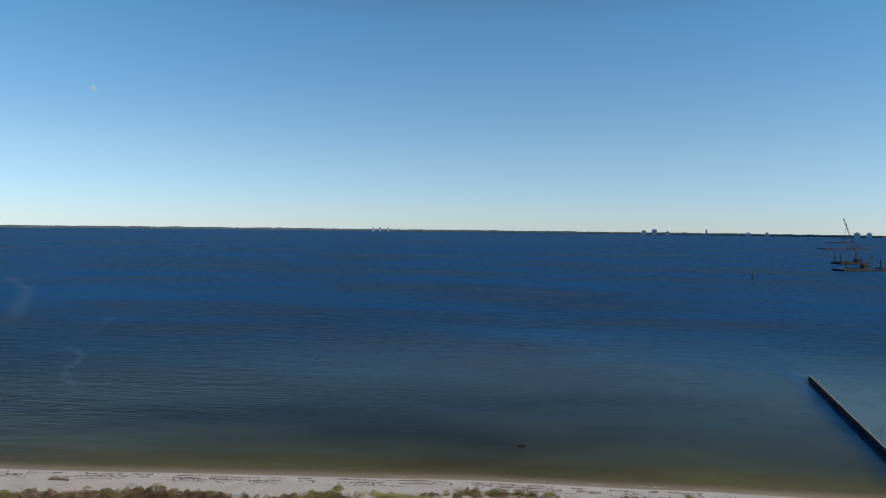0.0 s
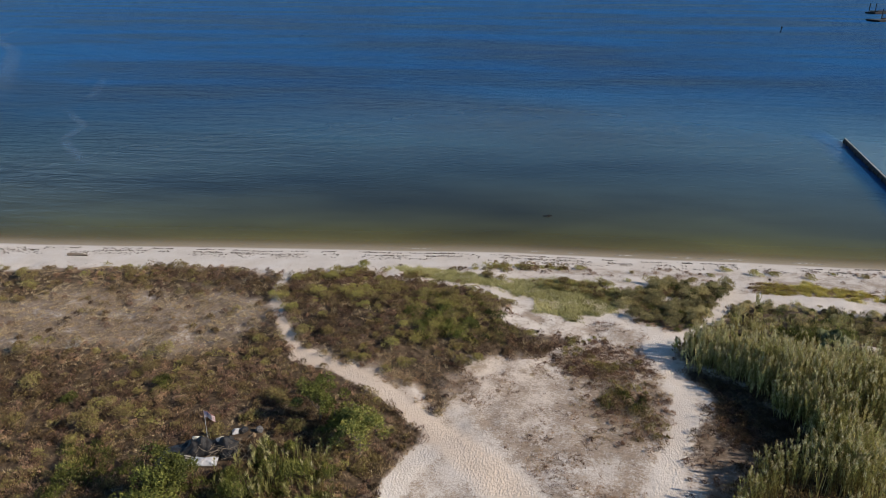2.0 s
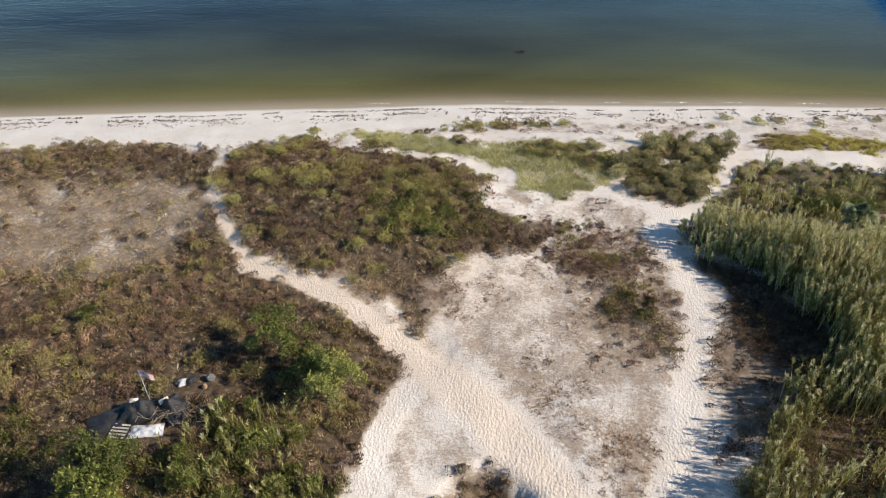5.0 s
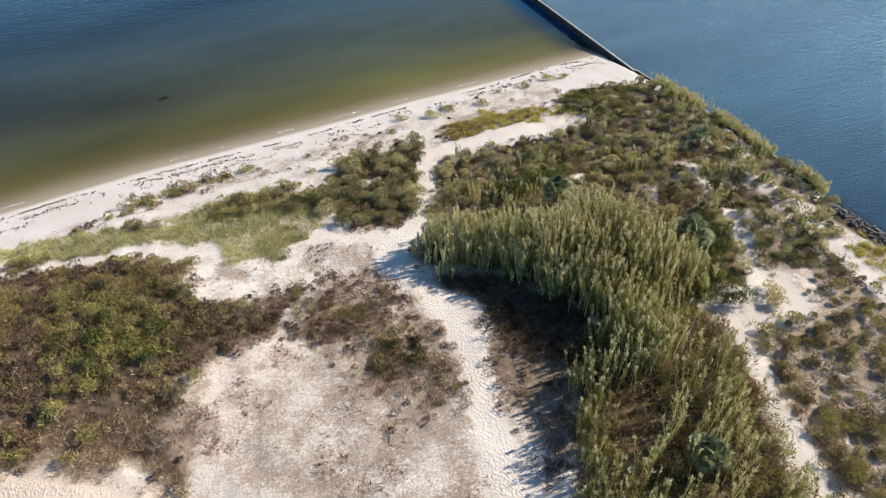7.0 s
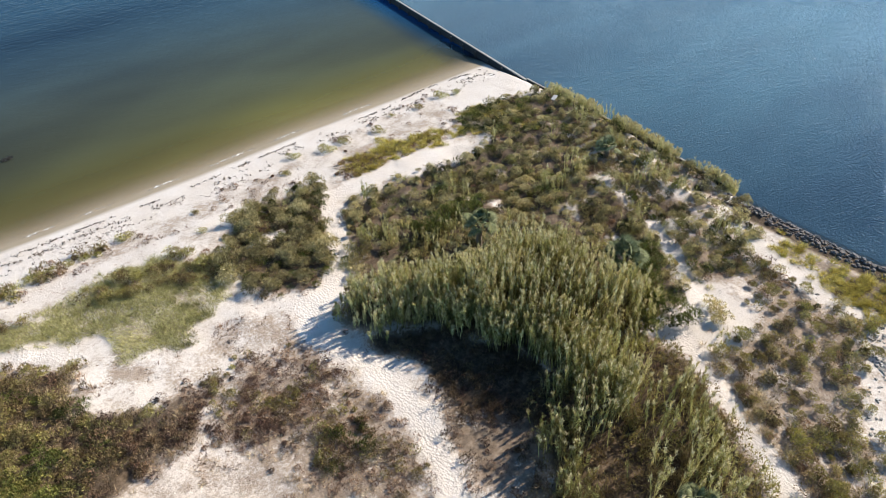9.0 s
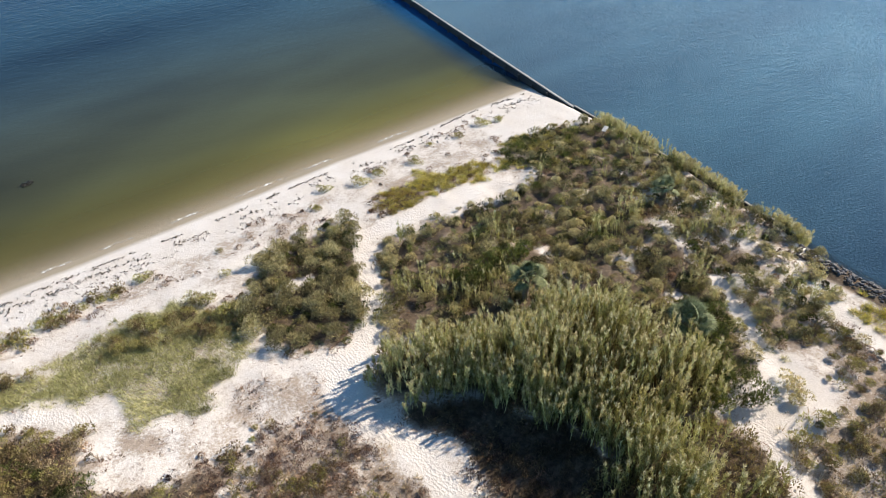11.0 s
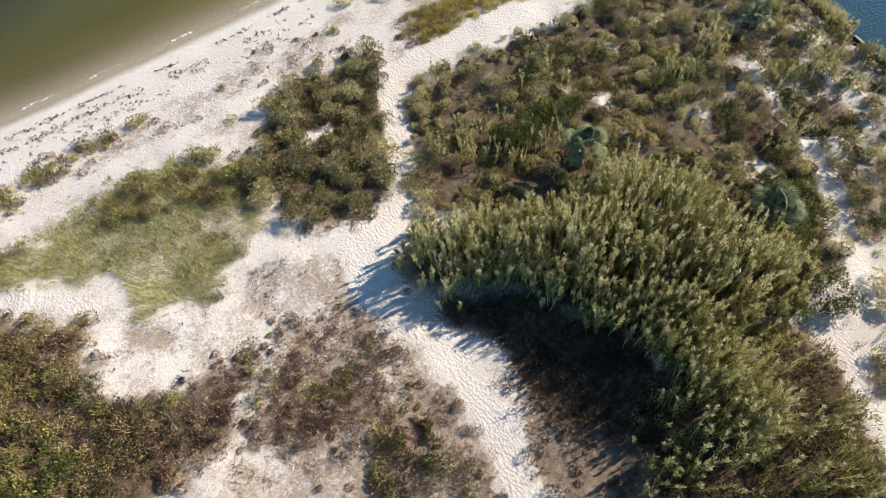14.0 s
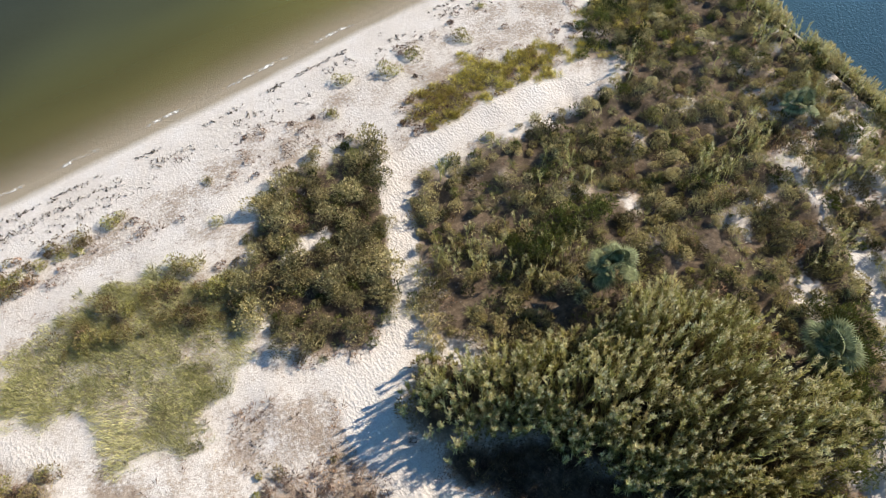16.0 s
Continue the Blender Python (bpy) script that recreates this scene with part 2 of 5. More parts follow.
M_PALE = plain("pale_riprap", (0.30, 0.295, 0.28), 0.85, scale=1.5, relief=0.6, depth=0.05)
M_WRACK = plain("dried_seaweed", (0.10, 0.08, 0.06), 0.95, scale=8)
M_LOG = plain("driftwood", (0.20, 0.165, 0.13), 0.9, scale=5)
M_STEEL = plain("rusty_steel", (0.022, 0.02, 0.021), 0.6, 0.3)
M_RED = plain("faded_red_paint", (0.10, 0.04, 0.042), 0.6)
M_GREY = plain("grey_paint", (0.35, 0.36, 0.37), 0.6)
M_WHITE = plain("white_paint", (0.75, 0.74, 0.71), 0.6, spread=0.08)
# woods and concrete across the bay carry the distance haze in their colour
M_FAR = plain("hazed_woods", (0.105, 0.145, 0.165), 0.95, scale=0.02, spread=0.4, relief=0)
M_FARB = plain("hazed_concrete", (0.60, 0.63, 0.68), 0.8, scale=0.02, spread=0.12, relief=0)
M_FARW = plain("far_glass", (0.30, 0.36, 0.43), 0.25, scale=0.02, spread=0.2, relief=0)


# ---- helpers for meshes ----
def hash2(i, j, seed):
    h = (i.astype(np.int64) * 374761393 + j.astype(np.int64) * 668265263 + seed * 974711) & 0xFFFFFFFF
    h = ((h ^ (h >> 13)) * 1274126177) & 0xFFFFFFFF
    return ((h ^ (h >> 16)) & 0xFFFFFFFF) / 4294967295.0


def wobble(x, y, size, seed=0, octaves=3):
    """Smooth noise over the plan, about -1 to 1."""
    x, y = np.asarray(x, float), np.asarray(y, float)
    out, gain = np.zeros(np.broadcast(x, y).shape), 1.0
    for k in range(octaves):
        u, v = x / size + 31.7 * k, y / size - 17.3 * k
        i, j = np.floor(u), np.floor(v)
        fu, fv = u - i, v - j
        fu, fv = fu * fu * (3 - 2 * fu), fv * fv * (3 - 2 * fv)
        a, c = hash2(i, j, seed + k), hash2(i + 1, j, seed + k)
        d, e = hash2(i, j + 1, seed + k), hash2(i + 1, j + 1, seed + k)
        out += gain * (2 * ((a * (1 - fu) + c * fu) * (1 - fv) + (d * (1 - fu) + e * fu) * fv) - 1)
        gain, size = gain * 0.5, size * 0.5
    return out / 1.5


def soft(a, b, v):
    v = np.clip((v - a) / (b - a), 0, 1)
    return v * v * (3 - 2 * v)


def inside(poly, x, y):
    """Distance to the outline of a plan shape, positive inside it."""
    p = np.array(poly, float)
    q = np.roll(p, -1, 0)
    best, odd = np.full(x.shape, 1e9), np.zeros(x.shape, bool)
    for (ax, ay), (bx, by) in zip(p, q):
        dx, dy = bx - ax, by - ay
        k = np.clip(((x - ax) * dx + (y - ay) * dy) / (dx * dx + dy * dy + 1e-9), 0, 1)
        best = np.minimum(best, np.hypot(x - ax - k * dx, y - ay - k * dy))
        odd ^= ((ay > y) != (by > y)) & (x < dx * (y - ay) / (dy + 1e-12) + ax)
    return np.where(odd, best, -best)


def along(line, x, y):
    """Distance to an open line in the plan."""
    best = np.full(x.shape, 1e9)
    for (ax, ay), (bx, by) in zip(line, line[1:]):
        dx, dy = bx - ax, by - ay
        k = np.clip(((x - ax) * dx + (y - ay) * dy) / (dx * dx + dy * dy + 1e-9), 0, 1)
        best = np.minimum(best, np.hypot(x - ax - k * dx, y - ay - k * dy))
    return best


def mesh_of(name, verts, faces, mat, smooth=False, **values):
    """A mesh from arrays: faces is (n, 3) or (n, 4)."""
    me = bpy.data.meshes.new(name)
    verts, faces = np.asarray(verts, np.float32), np.asarray(faces, np.int32)
    n, k = faces.shape
    me.vertices.add(len(verts))
    me.vertices.foreach_set("co", verts.ravel())
    me.loops.add(n * k)
    me.loops.foreach_set("vertex_index", faces.ravel())
    me.polygons.add(n)
    me.polygons.foreach_set("loop_start", np.arange(0, n * k, k, dtype=np.int32))
    for key, v in values.items():
        me.attributes.new(key, "FLOAT", "POINT").data.foreach_set("value", np.asarray(v, np.float32))
    me.update(calc_edges=True)
    me.validate()
    if smooth:
        me.polygons.foreach_set("use_smooth", np.ones(n, bool))
    me.materials.append(mat)
    return me


def part(name, bm, mat, parent, label=""):
    me = bpy.data.meshes.new(name)
    bm.to_mesh(me)
    bm.free()
    me.materials.append(mat)
    ob = new(name, me)
    ob.parent = parent
    return tagged(ob, label)


def piece(name, me, parent, m=None, label=""):
    ob = new(name, me)
    ob.parent = parent
    if m is not None:
        ob.matrix_local = m
    return tagged(ob, label)


def box(bm, size, m, bevel=0.0):
    made = bmesh.ops.create_cube(bm, size=1, matrix=m @ Matrix.Diagonal((*size, 1)))
    if bevel:
        edges = list({e for v in made["verts"] for e in v.link_edges})
        bmesh.ops.bevel(bm, geom=edges, offset=bevel, segments=1, affect="EDGES")
    return bm


def rod(bm, a, b, r1, r2, sides=8):
    a, b = Vector(a), Vector(b)
    turn = (b - a).to_track_quat("Z", "Y").to_matrix().to_4x4()
    bmesh.ops.create_cone(bm, cap_ends=True, segments=sides, radius1=r1, radius2=r2, depth=(b - a).length, matrix=Matrix.Translation((a + b) / 2) @ turn)
    return bm


def turned(n, up_low, up_high):
    """n random ways, their rise between two values."""
    a, up = rng.uniform(0, 2 * np.pi, n), rng.uniform(up_low, up_high, n)
    flat = np.sqrt(np.clip(1 - up**2, 0, 1))
    return np.stack([np.cos(a) * flat, np.sin(a) * flat, up], -1)


def leaves(at, way, length, width, upward=0.25, outward=None):
    """Small pointed leaves, one sliver each."""
    face = turned(len(at), -1, 1) + np.array([0.15, 0, upward])      # blades turn their faces to the light a little
    if outward is not None:
        face = 0.6 * face + 1.35 * outward
    side = np.cross(way, face)
    side /= np.linalg.norm(side, axis=1, keepdims=True) + 1e-9
    w = (np.asarray(width) * np.ones(len(at)))[:, None] / 2
    tip = at + way * (np.asarray(length) * np.ones(len(at)))[:, None]
    v = np.stack([at - side * w, at + side * w, tip], 1).reshape(-1, 3)
    return v, np.arange(len(v)).reshape(-1, 3)


def joined(groups):
    """Joins (verts, faces, tone) groups."""
    verts, faces, tones, n = [], [], [], 0
    for v, fc, tn in groups:
        if not len(tn):
            continue
        verts.append(v), faces.append(fc + n), tones.append(np.repeat(tn, len(v) // len(tn)))
        n += len(v)
    return np.concatenate(verts), np.concatenate(faces), np.concatenate(tones)


# ---- the plan ----
def shore_y(x):
    return 59.5 + np.minimum(x - 5, 0) * 0.078 + 0.25 * wobble(x, 0 * x, 9.0, 3, 2)


def bank_x(y):
    return np.interp(y, [-60, 10, 20, 26, 31, 38, 47, 60], [47, 46.8, 46.5, 46.6, 47.7, 48.8, 49.6, 50.6]) + 0.3 * wobble(y, 0 * y, 4.0, 5, 2)


def height(x, y):
    x, y = np.asarray(x, float), np.asarray(y, float)
    beach = np.clip((shore_y(x) - y) * 0.11, -4, 1.15)
    bank = np.clip((bank_x(y) - x) * 0.8, -4, 1.3)
    h = np.minimum(beach, bank)
    h = h + 1.6 * np.exp(-(((x + 5) / 12) ** 2) - ((y - 38.5) / 6) ** 2) + 1.3 * np.exp(-(((x + 11) / 9) ** 2) - ((y - 18) / 7) ** 2)
    hummock = soft(22, 26, x) * soft(47.2, 45, y) * soft(23, 27, y) * 0.38 + soft(5, 2, x) * soft(20, 24, y) * 0.17
    h = h + soft(0.5, 1.1, h) * hummock * np.clip(wobble(x, y, 1.35, 97, 2), -0.35, 1) * (1 - soft(1.1, 0.5, along(PATH_L, x, y)))
    h = h - 0.95 * soft(-0.4, 1.2, inside(BUSH, x, y) + 0.4 * wobble(x, y, 1.3, 35)) * (0.3 + 0.7 * soft(0.8, 4.2, x))            # a hollow with a steep sunward edge
    return h + soft(0.5, 1.1, h) * (0.16 * wobble(x, y, 5.0, 8) + 0.05 * wobble(x, y, 1.2, 9, 2))


LEFT = [(-70, 42), (-43, 45.5), (-31.5, 48.5), (-24, 48.5), (-17.5, 47), (-15.5, 41), (-14, 36.5), (-11.8, 34), (-9.7, 32), (-6.7, 30.5), (-3.7, 28.5), (-1.3, 26.4), (-0.4, 24.5), (-1, 22.5), (-1.5, 20), (-1.5, 18), (-3, 15.5), (-4.5, 13), (-6.5, 11.5), (-6.5, 6), (-11.5, 6), (-14, 9.5), (-15.5, 11.5), (-18, 13.5), (-20, 14), (-21, 10), (-20, 4), (-70, 4)]
FIELD = [(-60, 38), (-39.5, 40.5), (-33.5, 43), (-18, 43.5), (-16, 40), (-15, 36), (-17, 33.5), (-18, 31.5), (-26, 32.5), (-30.5, 31), (-60, 30)]
CAMPGREEN = [(-21.5, 19.5), (-17.5, 21), (-15.5, 18.5), (-13, 17), (-10.5, 18), (-8, 21), (-5.5, 21), (-4, 18), (-1.5, 16.5), (-4, 14.5), (-6, 11), (-6.5, 6.5), (-12, 6.5), (-14.5, 11.5), (-12, 13.5), (-15, 16), (-18, 16)]
MOUND = [(-16.5, 46), (-14.5, 48.5), (-11, 50), (-5.5, 49), (0.8, 46.2), (5.0, 43.9), (5.3, 42.4), (4.6, 40.8), (4.0, 39.2), (6, 36.7), (7.5, 35.5), (4.5, 33.5), (2, 32.5), (2, 31.5), (0, 30.5), (1, 28.5), (0.5, 26.5), (-1.5, 29), (-4, 30.5), (-6.5, 31.5), (-8.5, 32), (-11, 33), (-12, 34.5), (-14, 38), (-16, 42)]
BGRASS = [(-10, 51.3), (-4.5, 51.6), (1.5, 50.2), (4, 49.7), (7, 50.5), (10.5, 51), (13, 49.4), (14.4, 46.8), (14.5, 44.3), (13, 42), (9.7, 40.5), (6.6, 41), (6.2, 43.6), (4, 45), (0.5, 46), (-5, 48.7)]
SPARSE3 = [(25.5, 49), (36, 47.3), (38.5, 49.5), (41, 53.8), (36, 54.2), (30, 54), (25, 52.5)]
BGTOP = [(1, 49.8), (7, 50.4), (12.5, 49.8), (14.3, 47.2), (13.6, 45), (10, 46.6), (5, 47.6), (1, 48.4)]
STRIP = [(-2, 51), (2.5, 54), (7, 54.5), (10.5, 54.5), (12.5, 54), (12, 52.8), (8, 52), (5, 51.8), (2, 51.3)]
OASIS = [(15, 46.5), (17.3, 49.8), (20.5, 50.9), (24, 50.8), (24.1, 48.6), (23.1, 46.4), (22.1, 44.6), (21.1, 42.2), (19.7, 40.6), (18, 39.7), (16, 40.5), (14.5, 42.5), (14.5, 44.5)]
SCRUBR = [(24, 46.8), (28, 46.3), (33, 45.4), (36.5, 45.6), (39, 46.8), (38.3, 48.5), (40.5, 51.2), (44, 50.8), (46.8, 49.4), (49, 48.2), (49, 43), (48.2, 38), (47.2, 33), (46.2, 29.5), (45, 26.5), (43, 24.5), (39, 24), (36.4, 25), (35.4, 26.4), (34.2, 25), (33, 24.5), (30.5, 25), (29.5, 30), (29, 33), (24, 34.5), (20.2, 37.5), (19.5, 39.3), (21.2, 40.8), (22.8, 44)]
REED = [(18.5, 38.5), (17.3, 37), (17.3, 35.6), (18, 34.4), (19.8, 33.8), (20.9, 33), (21.5, 31.4), (22.3, 29.7), (23.3, 28.2), (23.4, 26), (24.4, 24.8), (27, 25.5), (30, 24.5), (32, 25.5), (31.5, 29.5), (31.5, 31.5), (30.5, 33.5), (28.5, 35), (26, 34.5), (24, 35.5), (22, 36.5), (19.5, 38.5)]
CAMPREED = [(-10.4, 17.6), (-9.2, 20.3), (-5.5, 21), (-3.5, 18), (-3, 15.5), (-4.5, 13), (-6.5, 10), (-7, 6.5), (-11, 6.5), (-11.5, 11), (-11, 14.5)]
MOUNDGREEN = [(-4.4, 40), (-2.2, 43.4), (1.6, 43), (4, 40), (4, 37), (2, 33.8), (-2.2, 34.5)]
RUNOUT = [(-7, 31.4), (-1.4, 28), (0.9, 26), (2.4, 30.6), (5.6, 34), (3.2, 34.4), (1, 33), (-2, 33.8), (-5, 34.5)]
DRYMAT = [(5.5, 36.5), (9, 34.6), (12, 34), (15.4, 33), (15.5, 28), (14.4, 25), (11, 25), (9, 28), (9.6, 31), (8.9, 33.6), (6, 34.4)]
DARKDRY = [(2.8, 41), (3.9, 40.6), (4.8, 38.8), (6, 37.8), (5, 36.2), (3.6, 38), (2.6, 40)]
BROWNE = [(13.2, 36), (15, 35.2), (15.3, 33.6), (15, 32.4), (12.8, 33.2)]
GREENB = [(12.6, 31), (13.8, 30), (13.2, 28.2), (11.6, 28.4), (10.8, 29.6)]
REDDRY = [(28.2, 25.5), (30, 23.8), (29.2, 20.8), (27.9, 18.4), (27, 19.6), (27.7, 23)]
POCKET = [(17.5, 34.8), (19.8, 33.9), (21, 33), (22, 31.4), (23.4, 29), (23.4, 25.6), (20.6, 23.4), (18.9, 25.6), (18.3, 28.5), (18, 31)]
REEDWALL = [(22.2, 31.5), (23.6, 31), (25.2, 28.5), (25.7, 25), (25.2, 22), (23.3, 22), (23.5, 25.5), (23.2, 28.4)]
WESTWALL = [(13, 4), (13.6, 11.5), (14.6, 14), (15.8, 17), (17.6, 20.6), (20.2, 23.6), (21.2, 22.4), (19, 19.6), (17.2, 16.4), (16, 13.4), (15, 11), (14.6, 4)]
REEDFRONT = [(18.6, 34.5), (19.8, 33.9), (20.9, 33.1), (21.5, 31.4), (22.6, 31.4), (22.2, 33.4), (20.8, 34.6), (19.2, 35.4)]
OASFRINGE = [(14.6, 41), (17.5, 39.9), (19.6, 40.4), (18.2, 41.7), (15.4, 42.2)]
BUSHRIM = [(2.4, 18), (4.4, 18.6), (6.1, 17), (5.8, 15), (4.6, 12.6), (4.1, 9), (3.2, 9), (3.5, 12.6), (4.4, 15), (4.2, 17)]
REEDS = [(19.6, 24), (21.8, 25.2), (24, 26.5), (28, 26), (30, 24), (29, 21.5), (27, 18), (25, 15), (23, 11), (21, 4), (12, 4), (12.6, 11.5), (13.6, 14), (14.8, 17), (16.8, 21)]
RPATCH = [(34, 20.5), (37, 22), (39, 24), (41, 23.5), (40, 19.5), (39.5, 16.5), (36.5, 15), (32.5, 13.5), (30, 11.5), (31, 6), (25, 6), (24.5, 10.5), (26.3, 12), (26.8, 14), (28.4, 17), (29.8, 19.5), (31.5, 21)]
YEDGE = [(44.3, 26), (44.2, 22.6), (44, 19), (43.8, 15.5), (43.2, 8), (39.6, 8), (40.2, 14), (40.6, 16.8), (40.8, 19.3), (41.9, 22.2), (42.8, 24.4)]
YELLOW = [(24.8, 51), (30, 52.8), (34.5, 52.2), (38.8, 50), (37, 47.6), (32, 48.6), (27.5, 48.8)]
YFAR = [(36, 48.6), (39, 50.8), (42.5, 51), (45, 48), (43, 44.5), (39.5, 45)]
SPARSE = [(1, 32), (8.5, 34.5), (14, 38.5), (16, 36.5), (16.2, 30.5), (15, 24.5), (12.6, 18), (10.5, 14), (9, 15.5), (7.5, 18.5), (4, 23.5), (1.5, 27)]
SPARSE2 = [(-1.5, 20), (1, 22), (4.5, 19), (1.5, 16.5), (0, 13.5), (-2, 8), (-5.5, 8), (-3, 14.5), (-1.5, 17.5)]
BROWNA = [(8.5, 37.5), (12, 37.8), (13.7, 34.5), (11.5, 32.3), (8, 34)]
BROWNB = [(9.5, 30), (12.5, 31.8), (15, 29.5), (14.6, 26.5), (12, 25.5), (9, 28.5)]
BROWNY = [(25, 50.8), (28.5, 52.2), (31, 51), (29, 49), (26.5, 48.8)]
BROWND = [(8.5, 37.8), (12, 38.5), (15.4, 37), (15.6, 34.5), (15.9, 31.5), (15.6, 29), (14.8, 26), (12, 24), (9, 27.5), (8.2, 31), (9.5, 34)]
BROWNC = [(2.5, 40), (4.5, 39), (8.5, 36.7), (7.5, 34.7), (4.5, 35), (2, 38)]
BUSH = [(1.2, 16.4), (2.6, 18), (4.4, 18.4), (6, 17), (5.7, 15), (4.5, 12.6), (4, 10), (3.6, 6), (0, 6), (0.6, 10), (0, 13)]
FRONT = [(17.2, 36.5), (17.1, 35), (17.8, 32.8), (18.1, 30.8), (17.5, 28.4), (16.5, 25.5), (15.2, 22), (13.6, 18), (17, 19), (20.5, 23), (21.5, 26), (19.8, 30.8), (18.3, 33)]
BEACHTOP = [(-12, 51.5), (-2, 53), (14, 55), (28, 56), (44, 57), (41, 53), (25, 51.5), (14, 50.5), (0, 51)]
HOLLOW = [(5, 43.5), (9, 40.5), (13.5, 41.5), (16, 39.5), (15.2, 36.5), (8.5, 37), (4.5, 40)]
RUBBLE = [(39.5, 16.5), (38.5, 15), (37, 14), (35.5, 14), (33, 13.5), (31, 12), (30, 11.5), (28.5, 10.5), (28, 8)]
STRAW = [(31, 21.7), (29.6, 18.6), (28, 16.2), (27.3, 14.6), (26.9, 15.2), (28, 17.6), (29.6, 20.2)]
SANDR = [(30.3, 23.8), (33, 24.6), (35.7, 26), (36.3, 24), (35, 21.2), (32.4, 20.3), (30.5, 20.5), (28.5, 18)]
PATH_R = [(24, 48), (23, 46), (22, 44), (20.7, 42), (19, 40), (16.5, 39), (16, 37.5), (15.8, 34.5), (16.6, 32), (16.3, 29), (15.4, 26), (13.9, 22), (12, 16.5), (10.5, 13), (9, 8)]
PATH_L = [(-17, 50), (-16.8, 46.5), (-16.3, 42.5), (-13.5, 36.5), (-11, 32.6), (-7, 31), (-3, 28.2), (0, 25.5), (3, 22.5), (6, 18.5), (8, 15), (9, 11), (9.5, 6)]
PATH_B = [(0, 23), (-1.3, 19.5), (-1.3, 17), (-3, 14), (-4.5, 11), (-6, 6)]
PATH_T = [(-8, 48.5), (-5, 47.8), (-0.5, 46.7), (3, 45.6), (5, 43.5)]
PATH_U = [(24, 48), (27.5, 48), (32, 47.7), (36, 46.6)]
PATH_S = [(41.6, 24.5), (40.7, 22), (40.2, 20), (39.9, 18.8)]
PATH_N = [(38.5, 30.5), (37.8, 28.8), (36.3, 26.6), (34.5, 24.5), (33, 22.8)]
OASBARE = [(17, 46.5), (18, 46.6), (19, 46.4)]
STONES = [(40.0, 16.8), (40.8, 16), (38.6, 13.7), (35.9, 13.4), (36.8, 14.9), (38.6, 15.6)]
EASTDRY = [(36, 26.5), (38, 31), (40, 37), (43, 42), (47, 40), (47, 30), (44.5, 26), (41, 24.5), (38, 24.5)]
DARKHOLE = [(-18, 17.8), (-13.6, 18), (-13.2, 14.2), (-16, 13.8), (-18.2, 15.5)]
CAMPSAND = [(-20.5, 14), (-18, 13.8), (-15.5, 11.5), (-13, 9), (-12, 5), (-20, 5)]
PATH_E = [(31, 23.3), (28.6, 19.2), (26.7, 15.3), (25.2, 12), (23.2, 6)]


def trodden(x, y):
    """How far a place is trodden bare, 0 to 1."""
    wob = 0.25 * wobble(x, y, 2.2, 21)
    worn = soft(0.95, 0.45, along(PATH_R[7:], x, y) + wob)
    for line, half in ((PATH_R[:5], 0.38), (PATH_R[4:8], 0.75), (PATH_L[:5], 0.18), (PATH_L[4:9], 0.5), (PATH_L[8:], 1.3), (PATH_B, 0.55), (PATH_T, 0.3), (PATH_U, 0.6), (PATH_E, 0.28), (PATH_S, 0.5), (PATH_N, 0.3), (OASBARE, 0.12)):
        worn = np.maximum(worn, soft(half + 0.35, half - 0.15, along(line, x, y) + wob))
    return worn


def cover(x, y, poly, ragged=0.6, size=1.6, seed=40, fade=1.0):
    """How densely a zone is overgrown at a place, 0 to 1."""
    d = inside(poly, x, y) + ragged * (wobble(x, y, size, seed) + 0.8 * wobble(x, y, size * 3.2, seed + 3))
    return soft(-0.45 * fade, 0.5 * fade, d) * (1 - trodden(x, y))


CLEARINGS = ((-12.7, 19.7, 2.5, 1.7), (-10.7, 22.1, 1.3, 0.9), (31.3, 28.9, 1.0, 1.0), (25.7, 36.9, 0.9, 0.7))       # round the camp and beside two palms


def strewn(poly, per_m2, ragged=0.8, thin=None, clear=0.25):
    """Places strewn over a zone; thin(x, y) gives the share that stays."""
    p = np.array(poly)
    (x0, y0), (x1, y1) = p.min(0) - 0.6, p.max(0) + 0.6
    x0, y0 = max(x0, -62), max(y0, 3)
    n = int((x1 - x0) * (y1 - y0) * per_m2)
    x, y = rng.uniform(x0, x1, n), rng.uniform(y0, y1, n)
    keep = cover(x, y, poly, ragged, fade=1.7)
    if thin is not None:
        keep = keep * thin(x, y)
    for cx, cy, rx, ry in CLEARINGS:
        keep = np.where(np.hypot((x - cx) / rx, (y - cy) / ry) < 1 + 0.3 * wobble(x, y, 0.8, 41), 0, keep)
    ok = (rng.uniform(0, 1, n) < keep) & (keep > clear * rng.uniform(0, 1, n))
    return x[ok], y[ok]


# ---- ground and water ----
def spread(low, fine_low, fine_high, high, step):
    out, s, v = [], step, fine_low
    while v > low:
        s *= 1.35
        v -= s
        out.append(max(v, low))
    left = out[::-1]
    out, s, v = [], step, fine_high
    while v < high:
        s *= 1.35
        v += s
        out.append(min(v, high))
    return np.array(left + list(np.arange(fine_low, fine_high + 1e-6, step)) + out)


def sheet(xs, ys):
    gx, gy = np.meshgrid(xs, ys)
    n, m = len(xs), len(ys)
    i = (np.arange(m - 1)[:, None] * n + np.arange(n - 1)[None]).ravel()
    return gx.ravel(), gy.ravel(), np.stack([i, i + 1, i + n + 1, i + n], -1)


